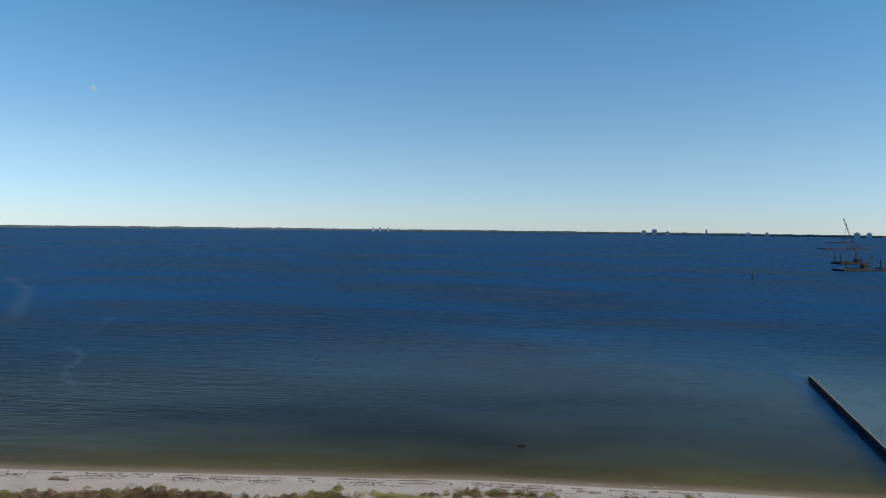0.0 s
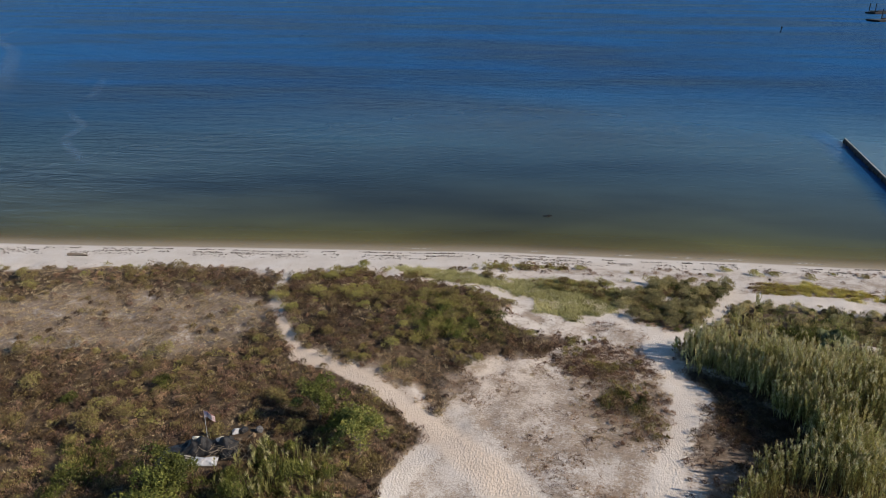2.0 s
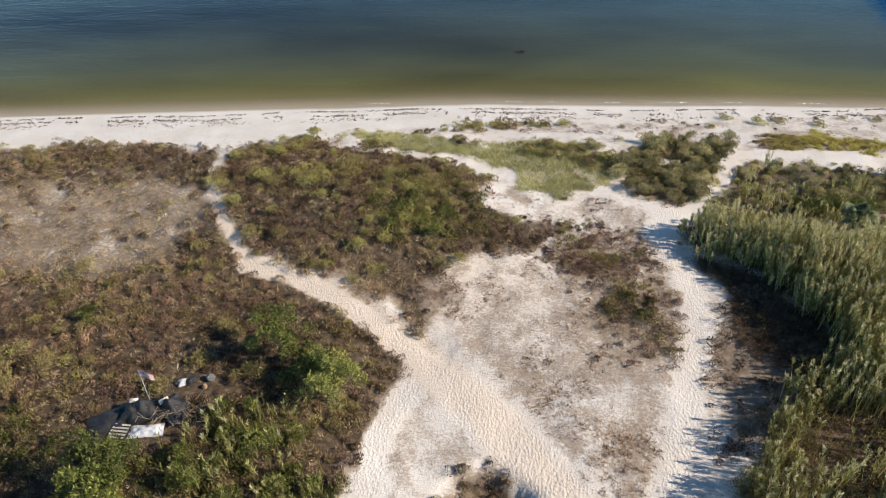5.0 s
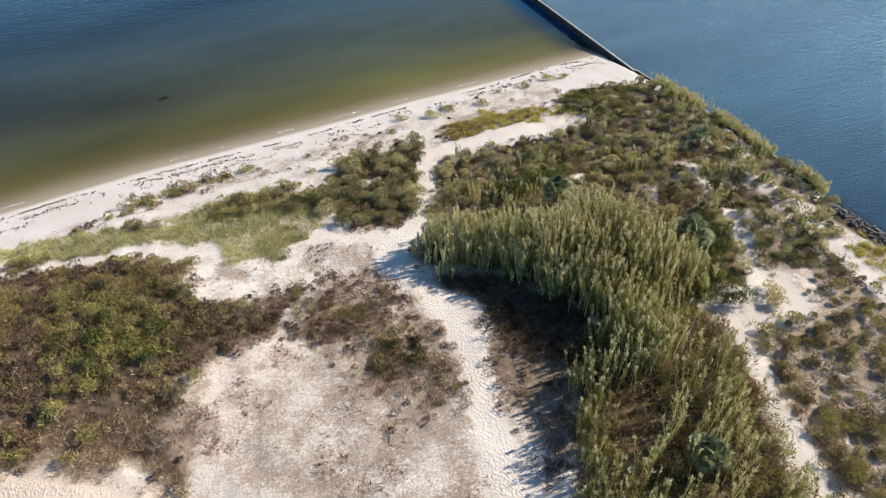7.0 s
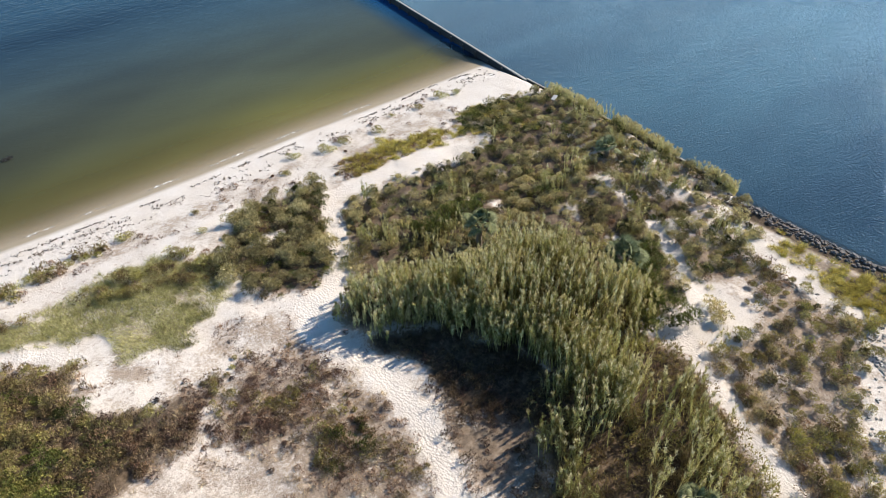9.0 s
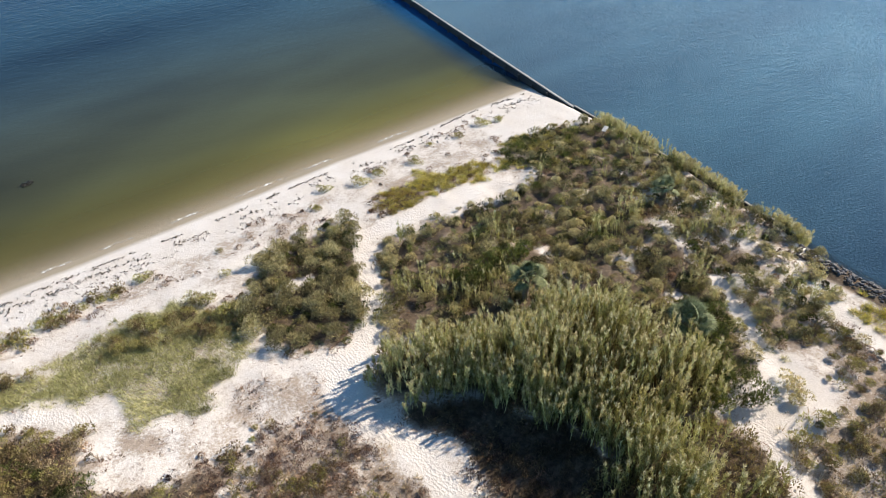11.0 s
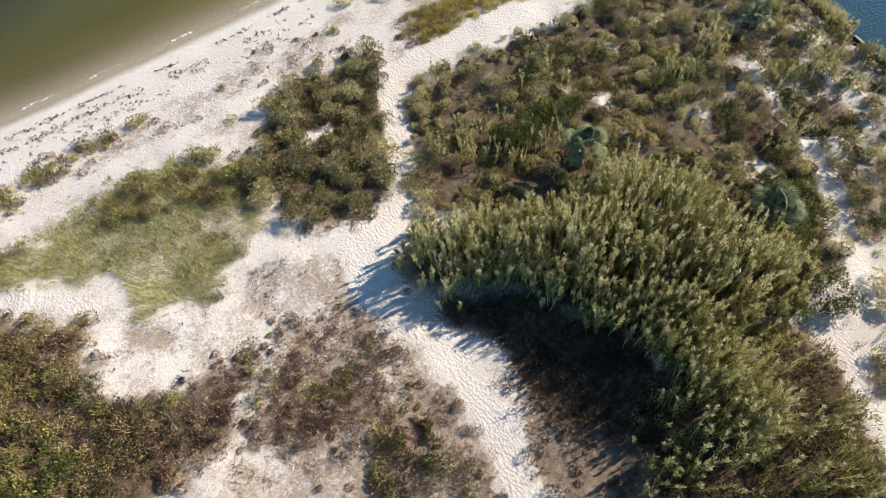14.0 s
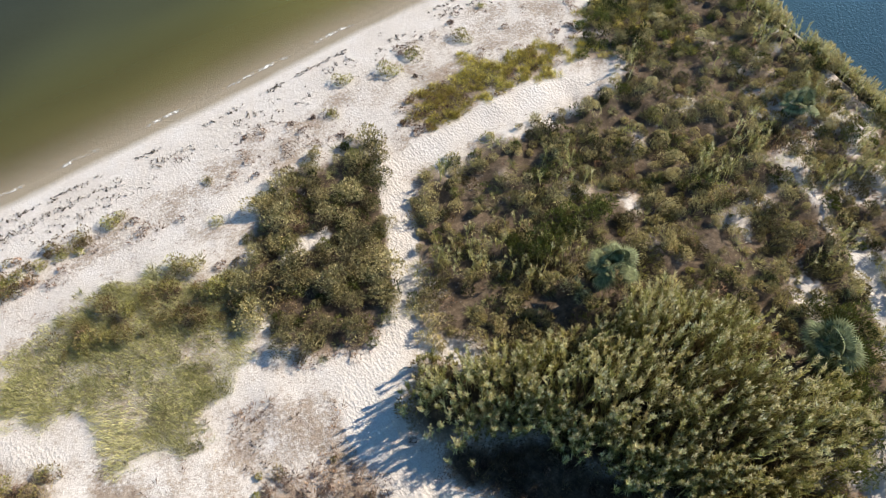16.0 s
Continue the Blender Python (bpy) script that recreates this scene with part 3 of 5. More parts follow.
gx, gy, gf = sheet(spread(-4600, -60, 54, 4600, 0.3), spread(-4600, 4, 64, 4600, 0.3))
gz = height(gx, gy)
litter = np.zeros(len(gx))
near = (np.abs(gx) < 75) & (gy > 0) & (gy < 70)
nx, ny = gx[near], gy[near]
lit = np.zeros(len(nx))
# POCKET and DARKHOLE take the full dark ground colour where shadow lies
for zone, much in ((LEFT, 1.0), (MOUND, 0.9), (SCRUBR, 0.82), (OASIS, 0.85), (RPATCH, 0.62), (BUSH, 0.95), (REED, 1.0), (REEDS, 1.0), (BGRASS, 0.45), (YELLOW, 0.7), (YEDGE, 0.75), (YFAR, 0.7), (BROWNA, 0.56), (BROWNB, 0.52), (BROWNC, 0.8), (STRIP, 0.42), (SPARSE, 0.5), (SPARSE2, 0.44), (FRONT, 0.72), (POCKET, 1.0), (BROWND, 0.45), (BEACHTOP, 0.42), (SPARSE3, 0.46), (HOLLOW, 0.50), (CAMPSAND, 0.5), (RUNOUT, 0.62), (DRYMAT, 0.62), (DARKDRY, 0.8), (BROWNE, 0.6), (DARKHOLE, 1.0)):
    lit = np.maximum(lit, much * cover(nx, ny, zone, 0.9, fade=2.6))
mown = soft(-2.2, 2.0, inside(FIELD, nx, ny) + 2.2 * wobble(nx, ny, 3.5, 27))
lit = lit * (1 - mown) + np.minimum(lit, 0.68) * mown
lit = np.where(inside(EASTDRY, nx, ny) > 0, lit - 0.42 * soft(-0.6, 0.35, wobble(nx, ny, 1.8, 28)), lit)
lit = np.maximum(lit, 0.95 * soft(3.4, 2.6, bank_x(ny) - nx) * soft(29, 27, ny))     # dark litter colour carried over the bank between the rocks
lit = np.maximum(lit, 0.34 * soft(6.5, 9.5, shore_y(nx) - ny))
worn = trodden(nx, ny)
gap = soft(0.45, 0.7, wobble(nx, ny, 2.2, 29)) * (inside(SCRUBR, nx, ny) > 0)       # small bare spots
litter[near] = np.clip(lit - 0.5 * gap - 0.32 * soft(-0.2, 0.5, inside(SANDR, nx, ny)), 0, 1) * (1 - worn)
rest = soft(9, -6, gy + 3 * wobble(gx, gy, 6, 22)) * soft(50, 46, gx)
rest = np.maximum(rest, soft(70, 78, -gx) * (gy < 45))
litter = np.maximum(litter, rest * (0.55 + 0.4 * wobble(gx, gy, 9, 23)))
tread, warm, wet = np.zeros(len(gx)), np.zeros(len(gx)), np.zeros(len(gx))
open_beach = soft(9.5, 7.5, shore_y(nx) - ny) * soft(1.5, 3.0, shore_y(nx) - ny) * 0.45
tread[near] = np.clip(np.maximum(worn, open_beach), 0, 1)
warm[near] = np.maximum(soft(2.0, 0.6, along(PATH_L[2:], nx, ny)), 0.6 * soft(6, 1, along([(0, 33), (5, 30)], nx, ny)))
wet[:] = soft(1.6, 0.1, np.minimum(shore_y(gx) - gy, 40)) * (gy > 40)
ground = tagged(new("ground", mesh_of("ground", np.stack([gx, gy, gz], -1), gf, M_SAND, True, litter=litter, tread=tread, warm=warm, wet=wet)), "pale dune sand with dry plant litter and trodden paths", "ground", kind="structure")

gx, gy, gf = sheet(spread(-4800, -64, 70, 4800, 0.6), spread(-300, 6, 72, 4800, 0.6))
depth = np.clip(-height(gx, gy), -0.2, 9)
out_sea = np.maximum(gy - shore_y(gx), gx - bank_x(gy))
offshore = np.clip(np.log1p(np.maximum(out_sea, 0) / 4) / math.log1p(150 / 4), 0, 1)
east = np.where(gy < 52.5, gx - bank_x(gy), gx - (49.6 + (gy - 52.5) * 0.19))
offshore = np.where(east > -0.5, np.maximum(offshore, np.clip(0.52 + east * 0.008, 0.5, 0.72)), offshore)
west = np.where((gy > 53) & (gy < 124), -east, 99.0)          # the jetty's shadow on the water, painted as deeper water colour
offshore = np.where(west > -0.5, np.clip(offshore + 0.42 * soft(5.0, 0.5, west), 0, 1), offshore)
ruffle = 0.03 + 0.97 * soft(15, 170, np.hypot(gx - 25, gy - 40))
sky_sheen = 0.9 * soft(-0.3, 0.8, east) * soft(120, 45, np.hypot(gx - 45, gy - 35))
keep = (depth[gf] > -0.12).any(1)
water = tagged(new("water", mesh_of("water", np.stack([gx, gy, 0 * gx], -1), gf[keep], M_WATER, True, depth=np.clip(depth / 0.9, 0, 1), offshore=offshore, ruffle=ruffle, sky_sheen=sky_sheen)), "calm bay water, olive over shallows and dark blue offshore", "water", kind="structure")


# ---- plants as stuff ----
def clumps(x, y, radius, tall, count, size, tone, lift=0.0):
    """Lumpy domed tufts of small leaves that point up and outwards; arrays, one value a tuft."""
    n = len(x)
    k = np.repeat(np.arange(n), count)
    way = turned(len(k), 0.0, 1.0)
    r = rng.uniform(0.5, 1.0, len(k)) ** 0.6
    lump = 1 + 0.4 * wobble(x[k] + 1.6 * way[:, 0] * radius[k], y[k] + 1.6 * way[:, 1] * radius[k], 0.45, 31, 2)
    at = np.stack([x[k] + way[:, 0] * radius[k] * r * lump, y[k] + way[:, 1] * radius[k] * r * lump, height(x, y)[k] + lift + way[:, 2] * tall[k] * r * lump], -1)
    out = way * 0.45 + 0.7 * turned(len(k), -0.3, 1.0) + np.array([0, 0, 0.45])
    out /= np.linalg.norm(out, axis=1, keepdims=True)
    ln = size * rng.uniform(0.7, 1.5, len(k))
    v, fc = leaves(at, out, ln, ln * rng.uniform(0.26, 0.46, len(k)), outward=way)
    return v, fc, np.clip(tone[k] + rng.normal(0, 0.11, len(k)), 0, 1)


def tussocks(x, y, radius, tall, count, wide, tone, lean=(0.0, 0.0), low=0.35):
    """Tufts of grass: blades that spray from one root."""
    k = np.repeat(np.arange(len(x)), count)
    way = turned(len(k), low, 0.97)
    foot = np.stack([x[k] + way[:, 0] * radius[k] * 0.5, y[k] + way[:, 1] * radius[k] * 0.5, height(x, y)[k] - 0.03], -1)
    side = way * np.array([1, 1, 0.2])
    way = way + np.array([lean[0], lean[1], 0])
    way /= np.linalg.norm(way, axis=1, keepdims=True)
    v, fc = leaves(foot, way, tall[k] * rng.uniform(0.55, 1.15, len(k)), wide * rng.uniform(0.7, 1.3, len(k)), outward=side)
    return v, fc, np.clip(tone[k] + rng.normal(0, 0.11, len(k)), 0, 1)


def blades(x, y, tall, wide, tone, lean=(0.25, 0.0)):
    n = len(x)
    way = turned(n, 0.6, 1.0)
    way[:, 0] += lean[0]
    way[:, 1] += lean[1]
    way /= np.linalg.norm(way, axis=1, keepdims=True)
    at = np.stack([x, y, height(x, y) - 0.03], -1)
    v, fc = leaves(at, way, tall, wide, 1.0)
    return v, fc, np.clip(tone, 0, 1)


def stuff(name, groups, mat, label, category):
    v, fc, tn = joined(groups)
    return tagged(new(name, mesh_of(name, v, fc, mat, tone=tn)), label, category, kind="stuff")


def not_field(x, y):
    return 1.0 - 0.82 * soft(-2.2, 2.0, inside(FIELD, x, y) + 2.2 * wobble(x, y, 3.5, 27))


def gappy(x, y):
    return soft(-0.55, 0.05, wobble(x, y, 2.6, 60))


def mottled(x, y):
    """Broad thin and thick patches, with finer gaps within."""
    return np.clip(0.06 + 1.0 * soft(-0.35, 0.6, wobble(x, y, 3.8, 66)) * (0.35 + 0.65 * soft(-0.4, 0.3, wobble(x, y, 1.1, 72))), 0, 1)


groups, dead, lush, tufts = [], [], [], []
for zone, per in ((SCRUBR, 1.7), (OASIS, 1.8), (RPATCH, 1.3)):
    x, y = strewn(zone, per, 0.5, thin=gappy)
    rad = rng.uniform(0.2, 0.46, len(x))
    tufts.append(clumps(x, y, rad, rad * rng.uniform(0.9, 1.5, len(x)), 220, 0.1, 0.5 + 0.34 * wobble(x, y, 2.2, 69) + rng.normal(0, 0.17, len(x))))
for zone, per, thin in ((LEFT, 3.2, not_field), (MOUND, 3.6, None), (SCRUBR, 0.7, gappy), (OASIS, 0.8, gappy), (RPATCH, 1.6, gappy), (BUSH, 2.6, None), (STRIP, 3.0, gappy), (BGTOP, 2.6, gappy), (GREENB, 4.0, None)):
    x, y = strewn(zone, per, 0.5 if zone is STRIP else 1.0, thin=thin)
    far = (x < -32) & (rng.uniform(0, 1, len(x)) < 0.6)
    x, y = x[~far], y[~far]
    n = len(x)
    if zone is MOUND:                                            # bright and olive at its heart, thin and dry where it runs out on the sand
        keep = rng.uniform(0, 1, n) > 0.8 * soft(-0.6, 1.4, inside(RUNOUT, x, y) + 0.7 * wobble(x, y, 1.8, 33))
        x, y = x[keep], y[keep]
        n = len(x)
        lushest = soft(-1.8, 1.6, inside(MOUNDGREEN, x, y) + 1.2 * wobble(x, y, 2.2, 34))
    else:
        lushest = 0 * x
    tone = (0.42 if zone is LEFT else 0.66 if zone in (RPATCH, GREENB) else 0.44 if zone is MOUND else 0.5) + 0.36 * lushest + 0.3 * wobble(x, y, 4.5, 61) + rng.normal(0, 0.15, n) + (0.14 if zone in (SCRUBR, OASIS) else 0.0)
    old = rng.uniform(0, 1, n) < 0.38 - 0.3 * wobble(x, y, 3.0, 62) - 0.6 * lushest + (0.12 if zone in (LEFT, MOUND) else -0.4 if zone is GREENB else -0.15)
    rad = rng.uniform(0.22, 0.55, n)
    tall = rad * rng.uniform(0.8, 1.35, n)
    groups.append(clumps(x[~old], y[~old], rad[~old], tall[~old], 130, 0.105, tone[~old]))
    dead.append(clumps(x[old], y[old], rad[old] * 0.85, tall[old] * 0.85, 100, 0.1, tone[old] + 0.1))
for zone, per, tone0 in ((BROWND, 3.0, 0.5), (BROWNY, 4.5, 0.5), (BEACHTOP, 0.9, 0.5), (SPARSE3, 1.6, 0.5), (FRONT, 2.4, 0.3), (POCKET, 2.0, 0.2), (EASTDRY, 1.6, 0.65), (BROWNA, 5.5, 0.42), (OASFRINGE, 4.5, 0.55), (BROWNB, 2.0, 0.6), (BROWNC, 2.6, 0.2), (CAMPSAND, 1.5, 0.5), (DARKDRY, 3.0, 0.16), (BUSHRIM, 6.0, 0.35), (BROWNE, 4.5, 0.45), (DRYMAT, 1.8, 0.55), (REDDRY, 2.2, 0.75)):
    x, y = strewn(zone, per, 1.0, thin=lambda x, y: mottled(x, y) if zone in (BROWND, EASTDRY, CAMPSAND, BEACHTOP, SPARSE3) else 0.85 + 0 * x)
    n = len(x)
    rad = rng.uniform(0.14, 0.42, n)
    if zone in (BROWND, BROWNA, BROWNB):                         # partly still green
        live = wobble(x, y, 2.4, 67) > (0.3 if zone is BROWNA else 0.1)
        groups.append(clumps(x[live], y[live], rad[live], rad[live] * 0.8, 80, 0.1, 0.6 + rng.normal(0, 0.15, live.sum())))
        x, y, rad = x[~live], y[~live], rad[~live]
        n = len(x)
    dead.append(clumps(x, y, rad, rad * rng.uniform(0.5, 0.9, n), 90, 0.08, tone0 + rng.normal(0, 0.15, n)))
dry = []                                                         # small dry tufts scattered over the open sand
for zone, per, tone0 in ((SPARSE, 26.0, 0.6), (SPARSE2, 18.0, 0.55), (SPARSE3, 16.0, 0.5), (HOLLOW, 32.0, 0.45), (BEACHTOP, 4.0, 0.5), (CAMPSAND, 2.5, 0.4), (RUNOUT, 12.0, 0.8), (DRYMAT, 12.0, 0.6), (BROWND, 9.0, 0.6), (EASTDRY, 6.0, 0.6)):
    x, y = strewn(zone, per, 1.2, thin=mottled)
    n = len(x)
    rad = 0.05 + 0.2 * rng.uniform(0, 1, n) ** 2.6
    dry.append(tussocks(x, y, rad, rad * rng.uniform(1.0, 1.7, n) + 0.04, 18, 0.03, tone0 + 0.25 * wobble(x, y, 2.6, 37) + rng.normal(0, 0.16, n), low=0.15))
x, y = rng.uniform(-45, 46, 20000), rng.uniform(6, 57, 20000)
bare = (height(x, y) > 0.75) & (trodden(x, y) < 0.15) & (rng.uniform(0, 1, 20000) < 0.35 + 0.4 * wobble(x, y, 6, 71))
x, y = x[bare], y[bare]
dry.append(tussocks(x, y, rng.uniform(0.04, 0.14, len(x)), rng.uniform(0.06, 0.18, len(x)), 12, 0.03, rng.uniform(0.2, 0.8, len(x)), low=0.15))
stuff("tufted_scrub", tufts, M_SHRUB, "tufted grey-green scrub on the sandy point", "scrub")
stuff("heath_scrub", groups, M_HEATH, "low olive-brown dune heath covering the sand", "scrub")
for zone, per in ((CAMPGREEN, 1.6), (GREENB, 1.0), (OASIS, 0.6), (SCRUBR, 0.4), (MOUNDGREEN, 0.9), (YFAR, 0.9)):
    x, y = strewn(zone, per)
    ok = np.hypot(x + 12.4, y - 20.0) > 2.4
    x, y = x[ok], y[ok]
    rad = rng.uniform(0.25, 0.6, len(x))
    lush.append(clumps(x, y, rad, rad * rng.uniform(0.7, 1.4, len(x)), 170, 0.11, 0.45 + 0.3 * wobble(x, y, 2.5, 64) + rng.normal(0, 0.12, len(x))))
stuff("green_undergrowth", lush, M_GREEN, "yellow-green undergrowth among the dune scrub", "scrub")
stuff("withered_scrub", dead, M_DEAD, "withered brown scrub low on the sand", "scrub")
stuff("dry_tufts", dry, M_DEAD, "small withered tufts dotted over open sand", "grass")

g = []
for zone, per, tone0 in ((BGRASS, 3.0, 0.5), (SCRUBR, 1.2, 0.45), (OASIS, 1.4, 0.45)):
    thin = (lambda x, y: (0.2 + 0.8 * soft(-0.5, 0.25, wobble(x, y, 1.4, 73))) * soft(-0.9, -0.2, wobble(x, y, 4.0, 78))) if zone is BGRASS else None
    x, y = strewn(zone, per, 1.3, thin=thin)
    n = len(x)
    g.append(tussocks(x, y, rng.uniform(0.2, 0.6, n), rng.uniform(0.22, 0.5, n), 84, 0.024, tone0 + 0.28 * wobble(x, y, 2.4, 74) + rng.normal(0, 0.16, n), (-0.35, -0.15)))
x, y = strewn(BGRASS, 900, 1.9, thin=lambda x, y: (0.3 + 0.7 * soft(-0.5, 0.3, wobble(x, y, 1.2, 73))) * soft(-1.1, -0.4, wobble(x, y, 3.2, 78)))
sway = wobble(x, y, 1.5, 36)
g.append(blades(x, y, rng.uniform(0.14, 0.42, len(x)), 0.024, 0.64 + 0.26 * wobble(x, y, 2.4, 74) + 0.14 * wobble(x, y, 0.6, 39) + rng.normal(0, 0.1, len(x)), np.stack([-0.3 + 0.5 * sway, 0.5 * wobble(x, y, 1.5, 38)])))
stuff("beach_grass", g, M_GRASS, "pale green beach grass bent by the wind", "grass")
g = []
for zone, per, tall, tone0, thin in ((FIELD, 5.5, 0.24, 0.55, None), (LEFT, 2.8, 0.32, 0.5, None), (RPATCH, 4.0, 0.4, 0.55, gappy), (EASTDRY, 1.6, 0.32, 0.5, mottled), (STRAW, 7.0, 0.5, 0.7, None), (RUNOUT, 4.0, 0.3, 0.55, mottled), (SPARSE, 3.0, 0.2, 0.45, mottled), (DRYMAT, 5.0, 0.26, 0.5, None), (BROWND, 1.6, 0.28, 0.6, mottled), (MOUND, 4.0, 0.36, 0.5, None)):
    x, y = strewn(zone, per, 1.4, thin=thin)
    n = len(x)
    g.append(tussocks(x, y, rng.uniform(0.1, 0.4, n), tall * rng.uniform(0.5, 1.3, n), 28, 0.022, tone0 + 0.3 * wobble(x, y, 3.0, 76) + rng.normal(0, 0.14, n), low=0.45))
stuff("dry_meadow_grass", g, M_STRAW, "short dry straw-coloured grass with a reddish cast", "grass")
g = []
for zone, per, tall in ((YEDGE, 9.0, 0.42), (YELLOW, 11.0, 0.38), (YFAR, 5.0, 0.38)):
    x, y = strewn(zone, per, 1.3, None if zone is YEDGE else lambda x, y: soft(-0.5, 0.2, wobble(x, y, 1.8, 79)))
    n = len(x)
    g.append(tussocks(x, y, rng.uniform(0.15, 0.4, n), rng.uniform(0.5, 1.2, n) * tall, 80, 0.026, 0.64 + 0.3 * wobble(x, y, 2.5, 77) + rng.normal(0, 0.14, n)))
stuff("yellow_grass", g, M_GOLD, "yellow-green salt grass beside the bank", "grass")


# reeds: bent stalks with long leaves and a pale plume on most
def reeds(x, y, tall, tone, per_stalk, plume_share):
    n = len(x)
    z = height(x, y)
    lean = turned(n, 0.0, 0.3) * 0.16 + np.array([-0.10, -0.04, 0])
    lean[:, 2] = 1
    lean /= np.linalg.norm(lean, axis=1, keepdims=True)
    foot = np.stack([x, y, z - 0.05], -1)
    s = leaves(foot, lean, tall, 0.05)
    k = np.repeat(np.arange(n), per_stalk)
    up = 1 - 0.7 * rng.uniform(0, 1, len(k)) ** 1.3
    out = turned(len(k), 0.74, 0.995)
    side = out * np.array([1, 1, 0.25])
    at = foot[k] + lean[k] * (tall[k] * up)[:, None] + side * 0.05 + rng.normal(0, 0.02, (len(k), 3))
    lf = leaves(at, out, rng.uniform(0.16, 0.32, len(k)) * (1.3 - 0.5 * up), rng.uniform(0.028, 0.046, len(k)), outward=side)
    # leaves low on a stalk toned darker, standing in for the bed's inner shade
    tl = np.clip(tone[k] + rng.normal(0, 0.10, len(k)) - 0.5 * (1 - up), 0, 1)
    pl = np.repeat(np.flatnonzero(rng.uniform(0, 1, n) < plume_share), 14)
    pat = foot[pl] + lean[pl] * (tall[pl] * rng.uniform(0.94, 1.06, len(pl)))[:, None] + rng.normal(0, 0.028, (len(pl), 3))
    pw = turned(len(pl), 0.72, 1.0)
    pv = leaves(pat, pw, rng.uniform(0.12, 0.22, len(pl)), rng.uniform(0.04, 0.07, len(pl)))
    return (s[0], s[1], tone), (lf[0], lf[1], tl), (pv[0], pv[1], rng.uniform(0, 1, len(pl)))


stalks, plumes = [], []
x, y = strewn(REED, 27, ragged=0.5, thin=lambda x, y: soft(-0.95, -0.3, wobble(x, y, 1.5, 81)) * (0.14 + 0.86 * soft(-0.35, 0.25, wobble(x, y, 0.55, 98))))
tall = 1.25 + 1.9 * soft(-0.3, 2.4, inside(REED, x, y)) + 0.3 * soft(20, 23, x) + 0.5 * wobble(x, y, 3.5, 80) + 0.35 * wobble(x, y, 0.8, 96) + rng.normal(0, 0.38, len(x)) - 0.5 * soft(35, 38, y)
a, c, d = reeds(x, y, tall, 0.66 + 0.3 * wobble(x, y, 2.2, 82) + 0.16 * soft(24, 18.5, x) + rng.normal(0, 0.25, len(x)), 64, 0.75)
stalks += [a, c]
plumes.append(d)
x, y = strewn(REEDWALL, 24, ragged=0.3, thin=lambda x, y: 0.4 + 0.6 * soft(-0.5, 0.1, wobble(x, y, 0.6, 98)))
a, c, d = reeds(x, y, 2.8 + 0.35 * wobble(x, y, 1.2, 80) + rng.normal(0, 0.25, len(x)), 0.6 + 0.3 * wobble(x, y, 2.0, 82) + rng.normal(0, 0.18, len(x)), 56, 0.5)
stalks += [a, c]
plumes.append(d)
x, y = strewn(REEDFRONT, 22, ragged=0.3, thin=lambda x, y: 0.4 + 0.6 * soft(-0.5, 0.1, wobble(x, y, 0.6, 98)))
a, c, d = reeds(x, y, 1.75 + 0.8 * soft(19, 21, x) + 0.3 * wobble(x, y, 1.2, 80) + rng.normal(0, 0.25, len(x)), 0.62 + 0.3 * wobble(x, y, 2.0, 82) + rng.normal(0, 0.2, len(x)), 52, 0.6)
stalks += [a, c]
plumes.append(d)
x, y = strewn(WESTWALL, 17, ragged=0.4, thin=lambda x, y: 0.35 + 0.65 * soft(-0.4, 0.2, wobble(x, y, 0.7, 98)))
a, c, d = reeds(x, y, 1.75 + 0.4 * wobble(x, y, 1.4, 80) + rng.normal(0, 0.25, len(x)), 0.42 + 0.25 * wobble(x, y, 2.0, 82) + rng.normal(0, 0.2, len(x)), 48, 0.4)
stalks += [a, c]
plumes.append(d)
x, y = strewn(REEDS, 10, ragged=0.9, thin=lambda x, y: soft(-0.25, 0.35, wobble(x, y, 0.9, 83)))
tall = 1.5 + 1.1 * soft(-0.2, 2.4, inside(REEDS, x, y)) + 0.5 * wobble(x, y, 2.5, 84) + rng.normal(0, 0.25, len(x))
a, c, d = reeds(x, y, tall, 0.5 + 0.14 * soft(17, 22, x) + 0.25 * wobble(x, y, 2.0, 85) + rng.normal(0, 0.18, len(x)), 36, 0.6)
stalks += [a, c]
plumes.append(d)
x, y = strewn(CAMPREED, 5, ragged=0.9, thin=lambda x, y: soft(-0.4, 0.2, wobble(x, y, 1.6, 93)))
a, c, d = reeds(x, y, 1.25 + 0.45 * wobble(x, y, 1.2, 95) + rng.normal(0, 0.25, len(x)), 0.52 + 0.36 * wobble(x, y, 1.6, 94) + rng.normal(0, 0.2, len(x)), 30, 0.25)
stalks += [a, c]
plumes.append(d)
EDGE = [(50.0, 50.5), (49.5, 47), (48.5, 40), (47.7, 34), (46.6, 28.8)]
n = 1500
u = rng.uniform(0, 1, n)
ex = np.interp(u, np.linspace(0, 1, 5), [p[0] for p in EDGE]) + rng.normal(0, 0.28, n)
ey = np.interp(u, np.linspace(0, 1, 5), [p[1] for p in EDGE])
ok = wobble(ex, ey, 2.0, 86) > -0.35
a, c, d = reeds(ex[ok], ey[ok], rng.uniform(0.7, 1.4, ok.sum()), rng.uniform(0.76, 1.0, ok.sum()), 14, 0.6)
stalks += [a, c]
plumes.append(d)
x, y = strewn(SCRUBR, 6, thin=lambda x, y: soft(0.25, 0.55, wobble(x, y, 2.4, 87)))
a, c, d = reeds(x, y, rng.uniform(0.8, 1.6, len(x)), rng.uniform(0.6, 1.0, len(x)), 18, 0.3)
stalks += [a, c]
plumes.append(d)
